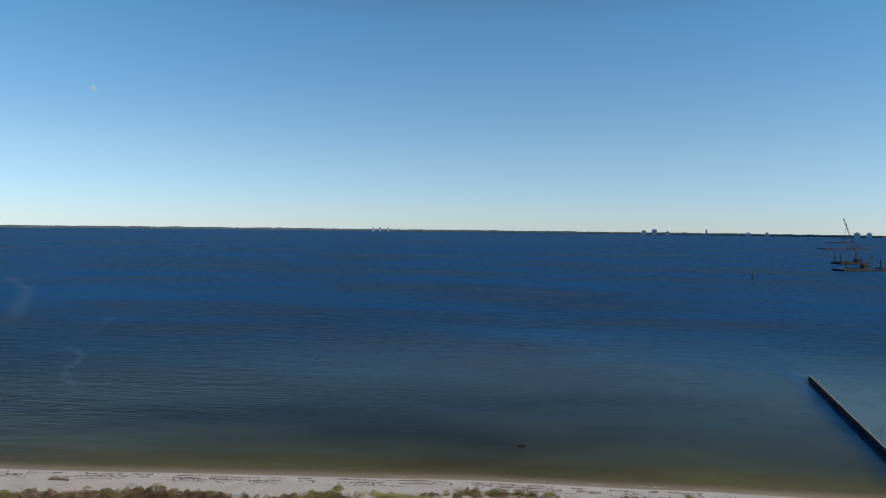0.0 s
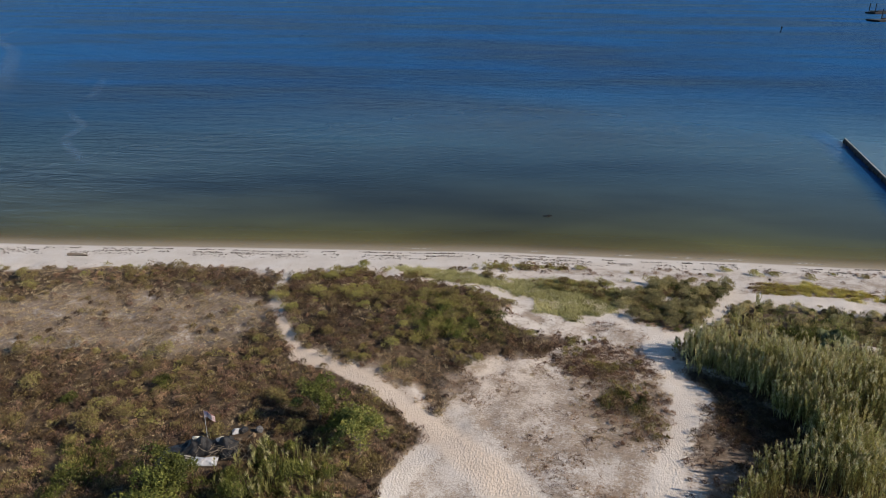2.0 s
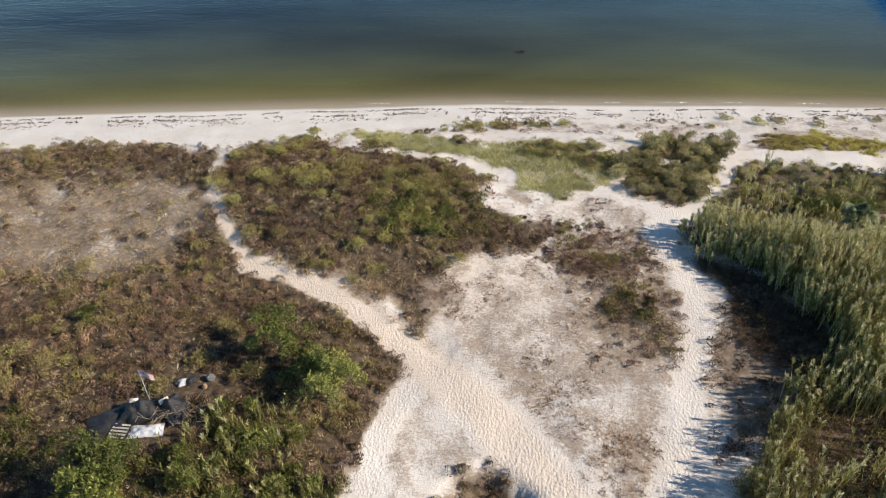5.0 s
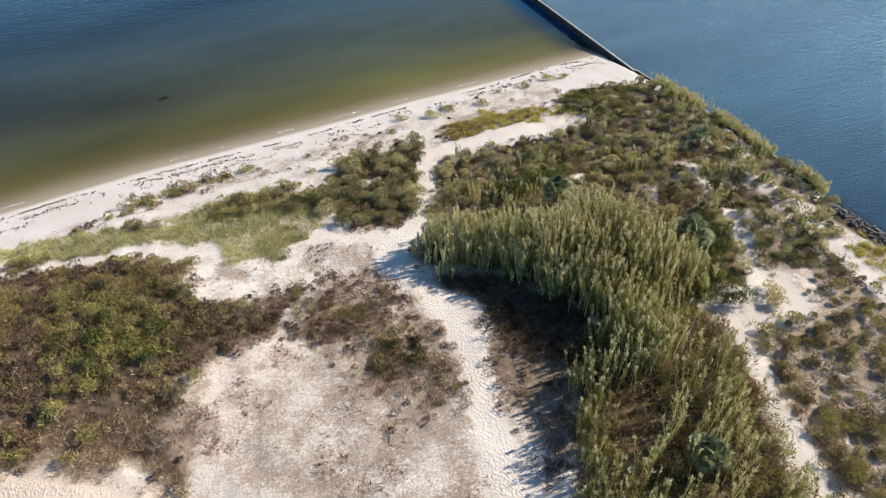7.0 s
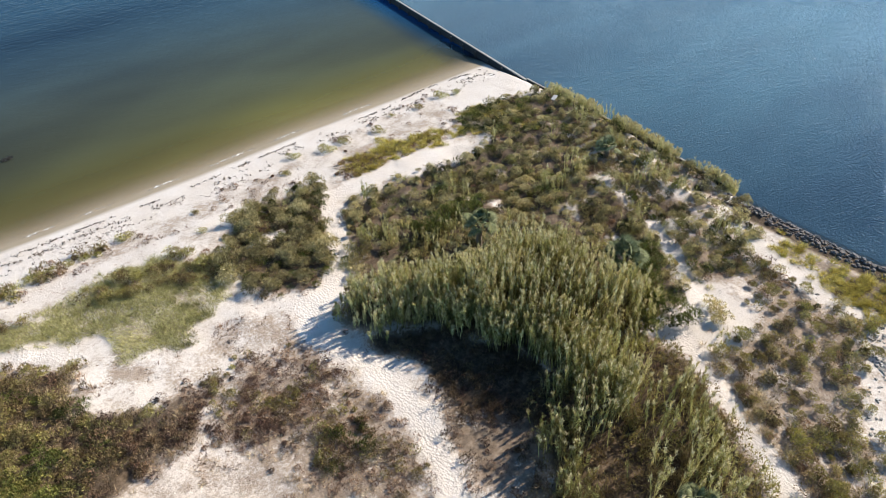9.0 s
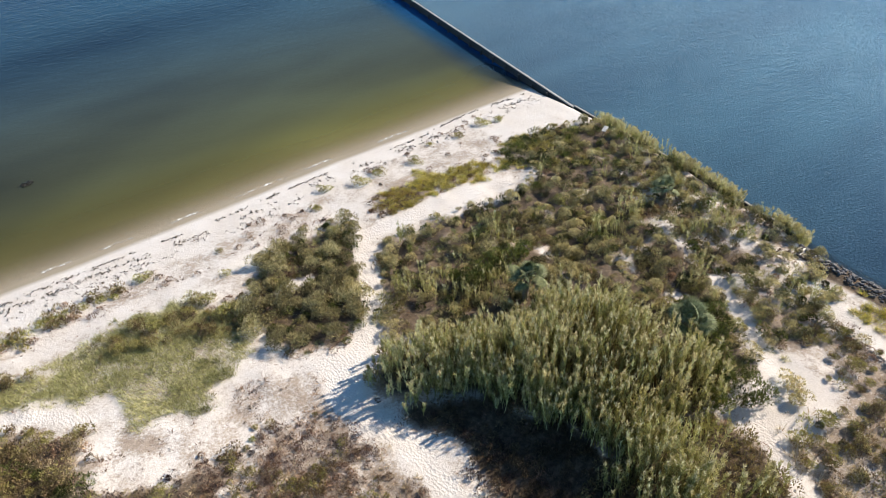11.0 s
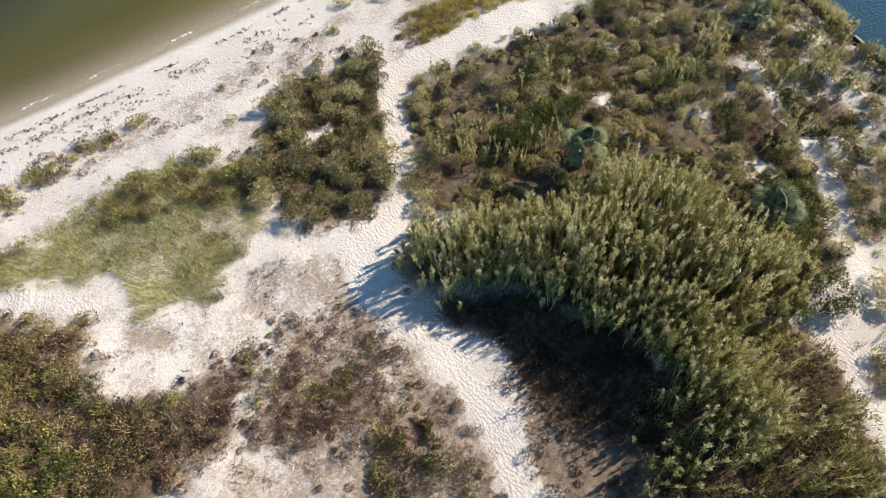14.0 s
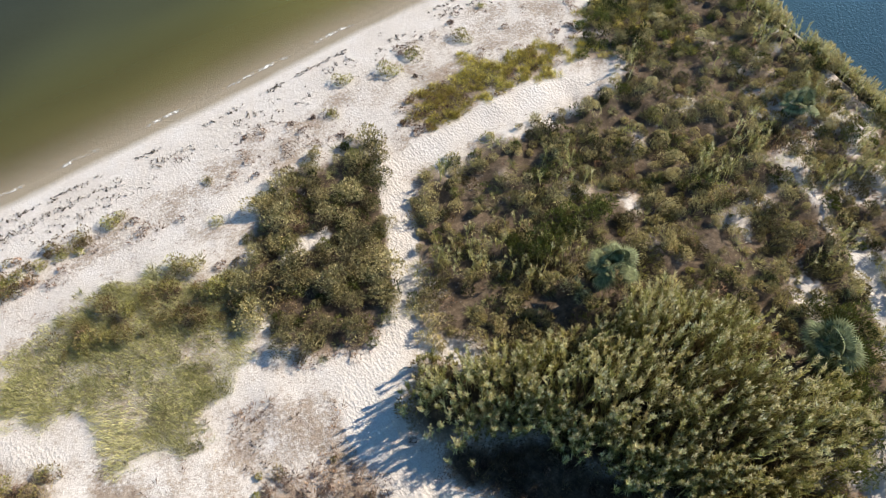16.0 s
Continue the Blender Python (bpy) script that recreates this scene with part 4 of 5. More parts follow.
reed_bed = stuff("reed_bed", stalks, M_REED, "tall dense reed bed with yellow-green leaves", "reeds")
v, fc, tn = joined(plumes)
pl = new("plumes", mesh_of("plumes", v, fc, M_PLUME, tone=tn))
pl.parent = reed_bed
tagged(pl, "pale fluffy seed plumes")
x, y = strewn(REEDS, 3.2)
under = clumps(x, y, rng.uniform(0.3, 0.6, len(x)), rng.uniform(0.3, 1.0, len(x)), 110, 0.12, 0.42 + 0.3 * wobble(x, y, 2, 88))
# undergrowth in the reeds' cast shade, FRONT and POCKET, toned near black
x, y = strewn(FRONT, 2.5, 0.9, thin=mottled)
under2 = clumps(x, y, rng.uniform(0.2, 0.5, len(x)), rng.uniform(0.25, 0.8, len(x)), 90, 0.10, 0.02 + 0.25 * wobble(x, y, 2, 89))
x, y = strewn(REED, 3, 0.3)
under3 = clumps(x, y, rng.uniform(0.25, 0.5, len(x)), rng.uniform(0.6, 1.6, len(x)), 60, 0.16, 0.3 + 0.2 * wobble(x, y, 2, 92))
x, y = strewn(POCKET, 3, 0.5)
under4 = clumps(x, y, rng.uniform(0.2, 0.45, len(x)), rng.uniform(0.15, 0.45, len(x)), 70, 0.11, 0.1 + 0.2 * wobble(x, y, 2, 89))
stuff("reed_undergrowth", [under, under2, under3, under4], M_HEATH, "brownish undergrowth between the reed stalks", "scrub")


# ---- shrubs, each a thing ----
def shrub_mesh(mat, radius, tall, count, size, tone):
    """Several lobes of leaves, uneven in outline."""
    groups = []
    lobes = 5 + int(rng.integers(0, 4))
    for _ in range(lobes):
        a, r = rng.uniform(0, 2 * np.pi), radius * rng.uniform(0.15, 0.6)
        h = tall * rng.uniform(0.45, 0.8)
        n = count // lobes
        way = turned(n, -0.35, 1.0)
        rr = rng.uniform(0.5, 1.0, n) ** 0.5 * radius * rng.uniform(0.38, 0.6)
        at = np.stack([math.cos(a) * r + way[:, 0] * rr, math.sin(a) * r + way[:, 1] * rr, h + way[:, 2] * rr * min(1.1, tall / radius)], -1)
        at[:, 2] = np.maximum(at[:, 2], 0.02)
        out = way * 0.45 + 0.7 * turned(n, -0.3, 1.0) + np.array([0, 0, 0.4])
        out /= np.linalg.norm(out, axis=1, keepdims=True)
        ln = size * rng.uniform(0.7, 1.5, n)
        v, fc = leaves(at, out, ln, ln * rng.uniform(0.26, 0.46, n), outward=way)
        groups.append((v, fc, np.clip(tone + rng.normal(0, 0.12) + rng.normal(0, 0.1, n), 0, 1)))
    v, fc, tn = joined(groups)
    return mesh_of("foliage", v, fc, mat, tone=tn)


def stems_mesh(radius, tall, count=4):
    bm = bmesh.new()
    for _ in range(count):
        a, r = rng.uniform(0, 2 * math.pi), radius * rng.uniform(0.2, 0.6)
        mid = Vector((math.cos(a) * r * 0.4, math.sin(a) * r * 0.4, tall * 0.4))
        rod(bm, (0, 0, -0.08), mid, 0.03 * tall, 0.02 * tall, 4)
        rod(bm, mid, (math.cos(a) * r, math.sin(a) * r, tall * 0.75), 0.02 * tall, 0.008 * tall, 4)
    me = bpy.data.meshes.new("stem")
    bm.to_mesh(me)
    bm.free()
    me.materials.append(M_BARK)
    return me


def shrub_kind(name, mat, radius, tall, count, size, tone, label, group, variants):
    made = []
    for _ in range(variants):
        base = tagged(new(name), label, "shrub", group)
        piece("foliage", shrub_mesh(mat, radius, tall, count, size, tone), base)
        piece("stem", stems_mesh(radius, tall), base)
        made.append(base)
    return made


def plant(kinds, x, y, low=0.8, high=1.25):
    """Stands the first plants of each kind and copies for the rest."""
    for i, (px, py) in enumerate(zip(x, y)):
        s = rng.uniform(low, high)
        m = Matrix.Translation((px, py, float(height(px, py)))) @ Matrix.Rotation(rng.uniform(0, 6.28), 4, "Z")
        if i < len(kinds):
            ob = kinds[i]
            ob.matrix_basis = m
        else:
            ob = copy_thing(kinds[i % len(kinds)], m)
        ob.scale = (s, s, s * rng.uniform(0.85, 1.15))


def apart_from(x, y, gap):
    kept = []
    for px, py in zip(x, y):
        if all((px - a) ** 2 + (py - c) ** 2 > gap * gap for a, c in kept):
            kept.append((px, py))
    return np.array(kept).T


x, y = apart_from(*strewn(SCRUBR, 3.0, 0.3, lambda x, y: soft(-0.7, -0.35, wobble(x, y, 3.0, 68)) * np.where(inside(EASTDRY, x, y) > 0, 0.25, 1.0)), 0.98)
plant(shrub_kind("dune_shrub", M_SHRUB, 0.75, 0.6, 900, 0.1, 0.5, "rounded grey-green dune shrub on sandy ground", "shrubs on the point", 5), x[:298], y[:298], 0.3, 1.0)
x, y = apart_from(*strewn(OASIS, 2.0, 0.3), 1.0)
x, y = x[np.hypot(x - 18.5, y - 47) > 1.0], y[np.hypot(x - 18.5, y - 47) > 1.0]
plant(shrub_kind("olive_shrub", M_SHRUB, 0.85, 0.55, 1000, 0.10, 0.42, "olive-green dune shrub at the beach", "shrubs at the beach path", 4), x[:60], y[:60], 0.7, 1.25)
x, y = apart_from(*strewn(MOUND, 2.4, 0.3, lambda x, y: soft(-0.1, 0.4, wobble(x, y, 3.5, 63))), 0.75)
plant(shrub_kind("heath_shrub", M_HEATH, 0.75, 0.5, 800, 0.09, 0.5, "olive and brown heath shrub on the dune mound", "shrubs on the dune mound", 5), x[:110], y[:110], 0.4, 1.3)
x, y = apart_from(*strewn(BGTOP, 3.0, 0.4, gappy), 0.8)
plant(shrub_kind("low_shrub", M_HEATH, 0.7, 0.45, 600, 0.09, 0.5, "brown-green low shrub standing in beach grass", "shrubs in the beach grass", 3), x[:45], y[:45], 0.4, 1.2)
x, y = apart_from(*strewn(RPATCH, 2.5, 0.3), 0.85)
plant(shrub_kind("low_shrub", M_HEATH, 0.7, 0.4, 700, 0.09, 0.5, "low green dune shrub among dry grass", "shrubs by the bank", 3), x[:100], y[:100], 0.4, 1.15)
x, y = apart_from(*strewn(LEFT, 0.9, 0.3, lambda x, y: not_field(x, y) * soft(-0.2, 0.4, wobble(x, y, 4, 65))), 1.1)
plant(shrub_kind("heath_shrub", M_HEATH, 0.8, 0.55, 750, 0.095, 0.4, "brown-green heath shrub in dry scrub", "shrubs in the heath", 4), x[:160], y[:160], 0.4, 1.35)
x, y = apart_from(*strewn(CAMPGREEN, 2.5, 0.3), 0.95)
ok = (np.hypot(x + 12.2, y - 19.7) > 2.7) & ~((x < -10.3) & (y > 13.0))
x, y = x[ok], y[ok]
plant(shrub_kind("leafy_bush", M_GREEN, 1.05, 1.35, 1500, 0.12, 0.45, "bright green leafy bush beside the camp", "bushes round the camp", 4), x[:30], y[:30], 0.4, 1.05)


# ---- jetty ----
JA, JB = Vector((49.6, 52.5, 0)), Vector((62.8, 122, 0))
jetty = tagged(new("timber_jetty"), "long dark timber groyne wall running out into the bay", "jetty")
jetty.location = JA
jl = (JB - JA).length
jetty.rotation_euler = (0, 0, math.atan2((JB - JA).y, (JB - JA).x))
plank_me, pile_me = bpy.data.meshes.new("plank"), bpy.data.meshes.new("pile")
step = 2.4
bm = box(bmesh.new(), (step - 0.03, 0.14, 2.4), Matrix.Translation((0, 0, -0.58)), 0.02)
bm.to_mesh(plank_me), bm.free()
plank_me.materials.append(M_TIMBER)
bm = rod(bmesh.new(), (0, 0, -2.5), (0, 0, 0.62), 0.11, 0.10, 8)
bm.to_mesh(pile_me), bm.free()
pile_me.materials.append(M_TIMBER)
cap_me = bpy.data.meshes.new("cap")
bm = box(bmesh.new(), (step - 0.02, 0.22, 0.10), Matrix.Identity(4), 0.02)
bm.to_mesh(cap_me), bm.free()
cap_me.materials.append(M_CAP)
for k in range(int(jl / step)):
    s = (k + 0.5) * step
    piece("wall_panel", plank_me, jetty, pose(s, 0, 0))
    piece("cap_beam", cap_me, jetty, pose(s, -0.08, 0.68, rz=rng.uniform(-0.6, 0.6)))
    piece("pile", pile_me, jetty, pose(s - step / 2, -0.36, rng.uniform(-0.1, 0.1)))
    piece("pile", pile_me, jetty, pose(s, 0.30, rng.uniform(-0.15, 0.02)))


# ---- palms ----
def frond_mesh():
    bm = bmesh.new()
    rod(bm, (0, 0, 0), (0.55, 0, 0.35), 0.018, 0.012, 5)
    hub = Vector((0.55, 0, 0.35))
    for k in range(17):
        a = radians(-80 + 160 * k / 16)
        ln = 0.75 * (0.75 + 0.25 * math.cos(a))
        tip = hub + Vector((math.cos(a) * ln, math.sin(a) * ln, 0.28 * math.cos(a) - 0.22))
        mid = hub.lerp(tip, 0.5) + Vector((0, 0, 0.12))
        side = (tip - hub).cross(Vector((0, 0, 1))).normalized() * 0.05
        p = [bm.verts.new(q) for q in (hub, mid - side, mid + side, tip)]
        bm.faces.new((p[0], p[1], p[2])), bm.faces.new((p[1], p[3], p[2]))
    me = bpy.data.meshes.new("frond")
    bm.to_mesh(me)
    bm.free()
    me.attributes.new("tone", "FLOAT", "POINT").data.foreach_set("value", rng.uniform(0.3, 0.8, len(me.vertices)).astype(np.float32))
    me.materials.append(M_PALM)
    return me


def palm(x, y, size, trunk_tall, count):
    base = tagged(new("cabbage_palm"), "fan palm with blue-green fronds among scrub", "palm", "palms")
    base.matrix_basis = Matrix.Translation((x, y, float(height(x, y))))
    bm = rod(bmesh.new(), (0, 0, -0.2), (0, 0, trunk_tall), 0.17, 0.13, 10)
    for k in range(int(trunk_tall / 0.12)):
        rod(bm, (0, 0, k * 0.12), (0, 0, k * 0.12 + 0.09), 0.19, 0.15, 9)
    part("trunk", bm, M_BARK, base, "fibrous brown trunk")
    kinds = [frond_mesh(), frond_mesh()]
    for k in range(count):
        rise = -40 + 118 * k / (count - 1) + rng.uniform(-14, 14)
        fs = size * rng.uniform(0.7, 1.1)
        m = pose(0, 0, trunk_tall) @ Matrix.Rotation(k * 2.399 + rng.uniform(-0.5, 0.5), 4, "Z") @ Matrix.Rotation(radians(-rise), 4, "Y") @ Matrix.Rotation(rng.uniform(-0.6, 0.6), 4, "X") @ Matrix.Diagonal((fs, fs, fs, 1))
        piece("frond", kinds[k % 2], base, m)
    return base


palm(27.9, 36.4, 1.0, 1.6, 24)
palm(32.6, 28.4, 1.05, 1.6, 28)
palm(43.2, 38.0, 0.85, 0.8, 24)
palm(21.3, 16.3, 0.9, 1.2, 24)

# ---- far shore ----
FAR = 4380.0
EYE0 = (7.8, -17.1)


def far_at(az, r=FAR):
    return Vector((EYE0[0] + r * math.sin(radians(az)), EYE0[1] + r * math.cos(radians(az)), 0))


az = np.linspace(-60, 60, 1500)
top = 13 + 2.5 * wobble(az, 0 * az, 1.2, 90) + 2.0 * wobble(az, 0 * az, 0.15, 91)
px, py = EYE0[0] + FAR * np.sin(np.radians(az)), EYE0[1] + FAR * np.cos(np.radians(az))
bx, by = EYE0[0] + (FAR + 150) * np.sin(np.radians(az)), EYE0[1] + (FAR + 150) * np.cos(np.radians(az))
n = len(az)
v = np.concatenate([np.stack([px, py, 0 * px - 1], -1), np.stack([px, py, top * 0.72], -1), np.stack([bx, by, top], -1), np.stack([bx, by, 0 * px - 1], -1)])
i = np.arange(n - 1)
fc = np.concatenate([np.stack([i + a * n, i + 1 + a * n, i + 1 + (a + 1) * n, i + (a + 1) * n], -1) for a in range(3)])
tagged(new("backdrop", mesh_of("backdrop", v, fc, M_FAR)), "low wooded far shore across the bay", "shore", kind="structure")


def tower(az, wide, tall, storeys):
    base = tagged(new("apartment_tower"), "distant pale tower block on the far shore", "building", "towers on the far shore")
    m = Matrix.Translation(far_at(az, FAR - 60)) @ Matrix.Rotation(-radians(az), 4, "Z")
    base.matrix_basis = m
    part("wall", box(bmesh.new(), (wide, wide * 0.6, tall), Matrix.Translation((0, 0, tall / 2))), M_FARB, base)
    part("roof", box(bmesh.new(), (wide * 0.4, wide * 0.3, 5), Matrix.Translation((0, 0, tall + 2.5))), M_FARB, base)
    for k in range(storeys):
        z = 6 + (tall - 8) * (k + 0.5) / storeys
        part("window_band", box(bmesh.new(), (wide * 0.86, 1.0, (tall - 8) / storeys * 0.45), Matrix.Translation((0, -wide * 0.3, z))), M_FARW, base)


for az_, wide, tall, st in ((-12.19, 16, 22, 4), (-11.63, 16, 24, 4), (-10.94, 12, 26, 4), (9.67, 24, 28, 5), (10.48, 28, 38, 7), (11.46, 24, 21, 3), (14.32, 9, 38, 7), (17.28, 30, 18, 2), (18.55, 20, 20, 3), (24.36, 30, 29, 5), (25.11, 26, 29, 5)):
    tower(az_, wide, 11 + 0.7 * (tall - 11), st)


# ---- work barges ----
def lattice(bm, a, b, wide, bays, r):
    a, b = Vector(a), Vector(b)
    turn = (b - a).to_track_quat("Z", "Y").to_matrix()
    corner = [turn @ Vector((sx * wide / 2, sy * wide / 2, 0)) for sx, sy in ((-1, -1), (1, -1), (1, 1), (-1, 1))]
    for c in corner:
        rod(bm, a + c, b + c * 0.5, r, r, 4)
    for k in range(bays):
        for i in range(4):
            p, q = a.lerp(b, k / bays), a.lerp(b, (k + 1) / bays)
            rod(bm, p + corner[i] * (1 - 0.5 * k / bays), q + corner[(i + 1) % 4] * (1 - 0.5 * (k + 1) / bays), r * 0.6, r * 0.6, 3)


M_DECK = plain("dark_deck", (0.05, 0.047, 0.047), 0.8)


def barge(x, y, long, wide, turn, label, crane=None, spuds=()):
    base = tagged(new("work_barge"), label, "barge", "barges on the bay")
    base.matrix_basis = pose(x, y, 0, rz=turn)
    bm = box(bmesh.new(), (long, wide, 1.8), Matrix.Translation((0, 0, 0.3)))
    for v in bm.verts:
        if v.co.z < 0:
            v.co.x *= 0.9
    part("hull", bm, M_STEEL, base)
    part("deck", box(bmesh.new(), (long * 0.98, wide * 0.96, 0.15), Matrix.Translation((0, 0, 1.28))), M_DECK, base)
    for k in range(7):
        dx = long * rng.uniform(-0.42, 0.42)
        part("deck_load", box(bmesh.new(), (rng.uniform(2, 6), rng.uniform(2, 4), 1.1), Matrix.Translation((dx, rng.uniform(-wide * 0.3, wide * 0.3), 1.8))), (M_DECK, M_STEEL, M_DECK, M_RED)[k % 4], base)
    for s in spuds:
        part("spud", rod(bmesh.new(), (s * long, wide * 0.4, -3), (s * long, wide * 0.4, 8), 0.35, 0.35, 8), M_STEEL, base)
    if crane:
        cx, bx_, bz = crane
        part("crane_house", box(bmesh.new(), (5, 3.6, 2.8), Matrix.Translation((cx, 0, 3.2)), 0.2), M_STEEL, base)
        bm = bmesh.new()
        lattice(bm, (cx + 1, 0, 4), (cx + bx_, 0, bz), 1.2, 14, 0.09)
        part("boom", bm, M_RED, base, "dark reddish lattice boom")
        bm = rod(bmesh.new(), (cx - 2, 0, 4.5), (cx - 3, 0, 9), 0.18, 0.12, 5)
        rod(bm, (cx - 3, 0, 9), (cx + bx_, 0, bz), 0.04, 0.04, 4)
        part("mast", bm, M_STEEL, base)
    return base


barge(262, 520, 58, 12, 17, "dark flat work barge with an excavator arm and spuds", crane=(-6, 7, 11), spuds=(-0.3, 0.2, 0.42))
barge(297, 633, 30, 11, 19, "crane barge with a tall dark red lattice boom", crane=(8, -16, 40), spuds=(-0.4, -0.2))
barge(541, 1195, 112, 16, 27, "long low loaded barge", spuds=(0.1, 0.3))
barge(855, 1937, 110, 20, 35, "distant barge with deck cargo", crane=(8, 12, 52))

# ---- marker post and the far pier ----
marker = tagged(new("marker_post"), "thin dark marker post standing in the bay", "post")
marker.location = (139.2, 396.3, 0)
part("post", rod(bmesh.new(), (0, 0, -3), (0, 0, 3.2), 0.26, 0.22, 8), M_STEEL, marker)
part("board", box(bmesh.new(), (0.9, 0.12, 0.9), Matrix.Translation((0, -0.3, 2.6)), 0.02), M_STEEL, marker)
pier = tagged(new("far_pier"), "low distant pier reaching into the bay", "pier")
pa, pb = Vector((2080, 4380, 0)), Vector((1560, 2869, 0))
pier.location = pa
pier.rotation_euler = (0, 0, math.atan2((pb - pa).y, (pb - pa).x))
pl_ = (pb - pa).length
part("deck", box(bmesh.new(), (pl_, 10, 1.2), Matrix.Translation((pl_ / 2, 0, 4.6))), M_FARB, pier)
leg_me = bpy.data.meshes.new("pile")
bm = rod(bmesh.new(), (0, 0, -2), (0, 0, 4.2), 0.7, 0.7, 6)
bm.to_mesh(leg_me), bm.free()
leg_me.materials.append(M_STEEL)
for k in range(int(pl_ / 40)):
    piece("pile", leg_me, pier, pose(20 + 40 * k, 0, 0))

# ---- timber bulkhead along the bank, overgrown ----
bulkhead = tagged(new("timber_bulkhead"), "low weathered timber bulkhead along the overgrown bank", "bulkhead")
BULK = [Vector(p) for p in ((49.7, 52.4, 0), (49.0, 46, 0), (48.0, 39, 0), (47.3, 34, 0), (46.4, 29.6, 0))]
for a, c in zip(BULK, BULK[1:]):
    many = max(1, round((c - a).length / 2.4))
    for k in range(many):
        p, q = a.lerp(c, k / many), a.lerp(c, (k + 1) / many)
        m = Matrix.Translation((p + q) / 2) @ Matrix.Rotation(math.atan2((q - p).y, (q - p).x), 4, "Z")
        ln = (q - p).length
        m = m @ Matrix.Translation((0, 0, float(height((p.x + q.x) / 2 - 0.3, (p.y + q.y) / 2)) - 1.36))
        part("cap_beam", box(bmesh.new(), (ln - 0.03, 0.14, 0.07), m @ Matrix.Translation((0, 0, 1.52)), 0.012), M_CAP, bulkhead)
        part("wall_panel", box(bmesh.new(), (ln - 0.03, 0.10, 1.6), m @ Matrix.Translation((0, 0, 0.67)), 0.01), M_TIMBER, bulkhead)
board = tagged(new("low_board"), "small pale board on short legs in scrub", "board")
board.matrix_basis = pose(47.1, 46.8, float(height(47.1, 46.8)) + 0.55, 6, -8, 20)
part("panel", box(bmesh.new(), (0.8, 0.35, 0.04), Matrix.Identity(4), 0.01), M_GREY, board)
for k in (-0.3, 0.3):
    part("leg", box(bmesh.new(), (0.06, 0.06, 0.7), Matrix.Translation((k, 0, -0.36)), 0.006), M_LOG, board)


# ---- bank of rocks ----
def rock_mesh(mat):
    bm = bmesh.new()
    bmesh.ops.create_icosphere(bm, subdivisions=1, radius=0.5)
    for v in bm.verts:
        v.co *= rng.uniform(0.7, 1.15)
    for v in bm.verts:
        v.co.z = max(min(v.co.z, 0.32), -0.32)
    me = bpy.data.meshes.new("rock")
    bm.to_mesh(me)
    bm.free()
    me.materials.append(mat)
    return me


def rocks(base, kinds, places, low, high):
    for k, (x, y, z) in enumerate(places):
        s = rng.uniform(low, high)
        m = pose(x, y, z, rng.uniform(-25, 25), rng.uniform(-25, 25), rng.uniform(0, 360)) @ Matrix.Diagonal((s * rng.uniform(1.0, 1.5), s, s * rng.uniform(0.7, 1.0), 1))
        piece("rock", kinds[k % len(kinds)], base, m)


revetment = tagged(new("rock_revetment"), "bank of dark angular rocks along the water", "revetment")
kinds = [rock_mesh(M_ROCK) for _ in range(6)]
y = rng.uniform(7, 27.5, 300)
x = bank_x(y) - rng.uniform(-0.4, 2.3, 300)
rocks(revetment, kinds, zip(x, y, height(x, y) + rng.uniform(0.02, 0.2, 300)), 0.15, 0.36)


def heap(name, parent, mat, x, y, low, high, label):
    """Many small stones in one mesh, past those that are parts."""
    shapes = []
    for _ in range(6):
        bm = bmesh.new()
        bmesh.ops.create_icosphere(bm, subdivisions=1, radius=0.5)
        shapes.append(np.array([v.co * rng.uniform(0.7, 1.15) for v in bm.verts]))
        fc = np.array([[v.index for v in f.verts] for f in bm.faces])
        bm.free()
    vs, fs, z = [], [], height(x, y)
    for k in range(len(x)):
        s, a = rng.uniform(low, high), rng.uniform(0, 6.28)
        p = shapes[k % 6] * np.array([s * rng.uniform(1, 1.5), s, s * 0.8])
        p = np.stack([p[:, 0] * math.cos(a) - p[:, 1] * math.sin(a), p[:, 0] * math.sin(a) + p[:, 1] * math.cos(a), p[:, 2]], -1)
        vs.append(p + np.array([x[k], y[k], z[k] + 0.15 * s]))
        fs.append(fc + 12 * k)
    ob = new(name, mesh_of(name, np.concatenate(vs), np.concatenate(fs), mat))
    ob.parent = parent
    return tagged(ob, label, kind="stuff")


y = rng.uniform(5, 29, 1500)
x = bank_x(y) - rng.uniform(-0.6, 2.5, 1500)
heap("stone_fill", revetment, M_ROCK, x, y, 0.1, 0.3, "smaller dark stones between the rocks")
rubble = tagged(new("concrete_rubble"), "pale broken concrete rubble edging the white sand", "rubble")
kinds = [rock_mesh(M_PALE) for _ in range(5)]
u = rng.uniform(0, len(RUBBLE) - 1.001, 110)
i = u.astype(int)
line = np.array(RUBBLE)
p = line[i] + (line[i + 1] - line[i]) * (u - i)[:, None] + rng.normal(0, 0.35, (110, 2))
u = rng.uniform(19.4, 25, 80)
q = np.stack([np.interp(u, [19.7, 21, 22.8, 24.6], [39.6, 39.4, 39.8, 40.4]) + rng.normal(0, 0.3, 80), u], -1)
u = np.stack([rng.uniform(35.8, 41, 700), rng.uniform(13.2, 17, 700)], -1)
u = u[inside(STONES, u[:, 0], u[:, 1]) > -0.15]
p = np.concatenate([p, q, u[:105]])
rocks(rubble, kinds, zip(p[:, 0], p[:, 1], height(p[:, 0], p[:, 1]) + 0.01), 0.09, 0.22)
heap("stone_fill", rubble, M_PALE, u[105:, 0], u[105:, 1], 0.07, 0.2, "smaller pale stones")

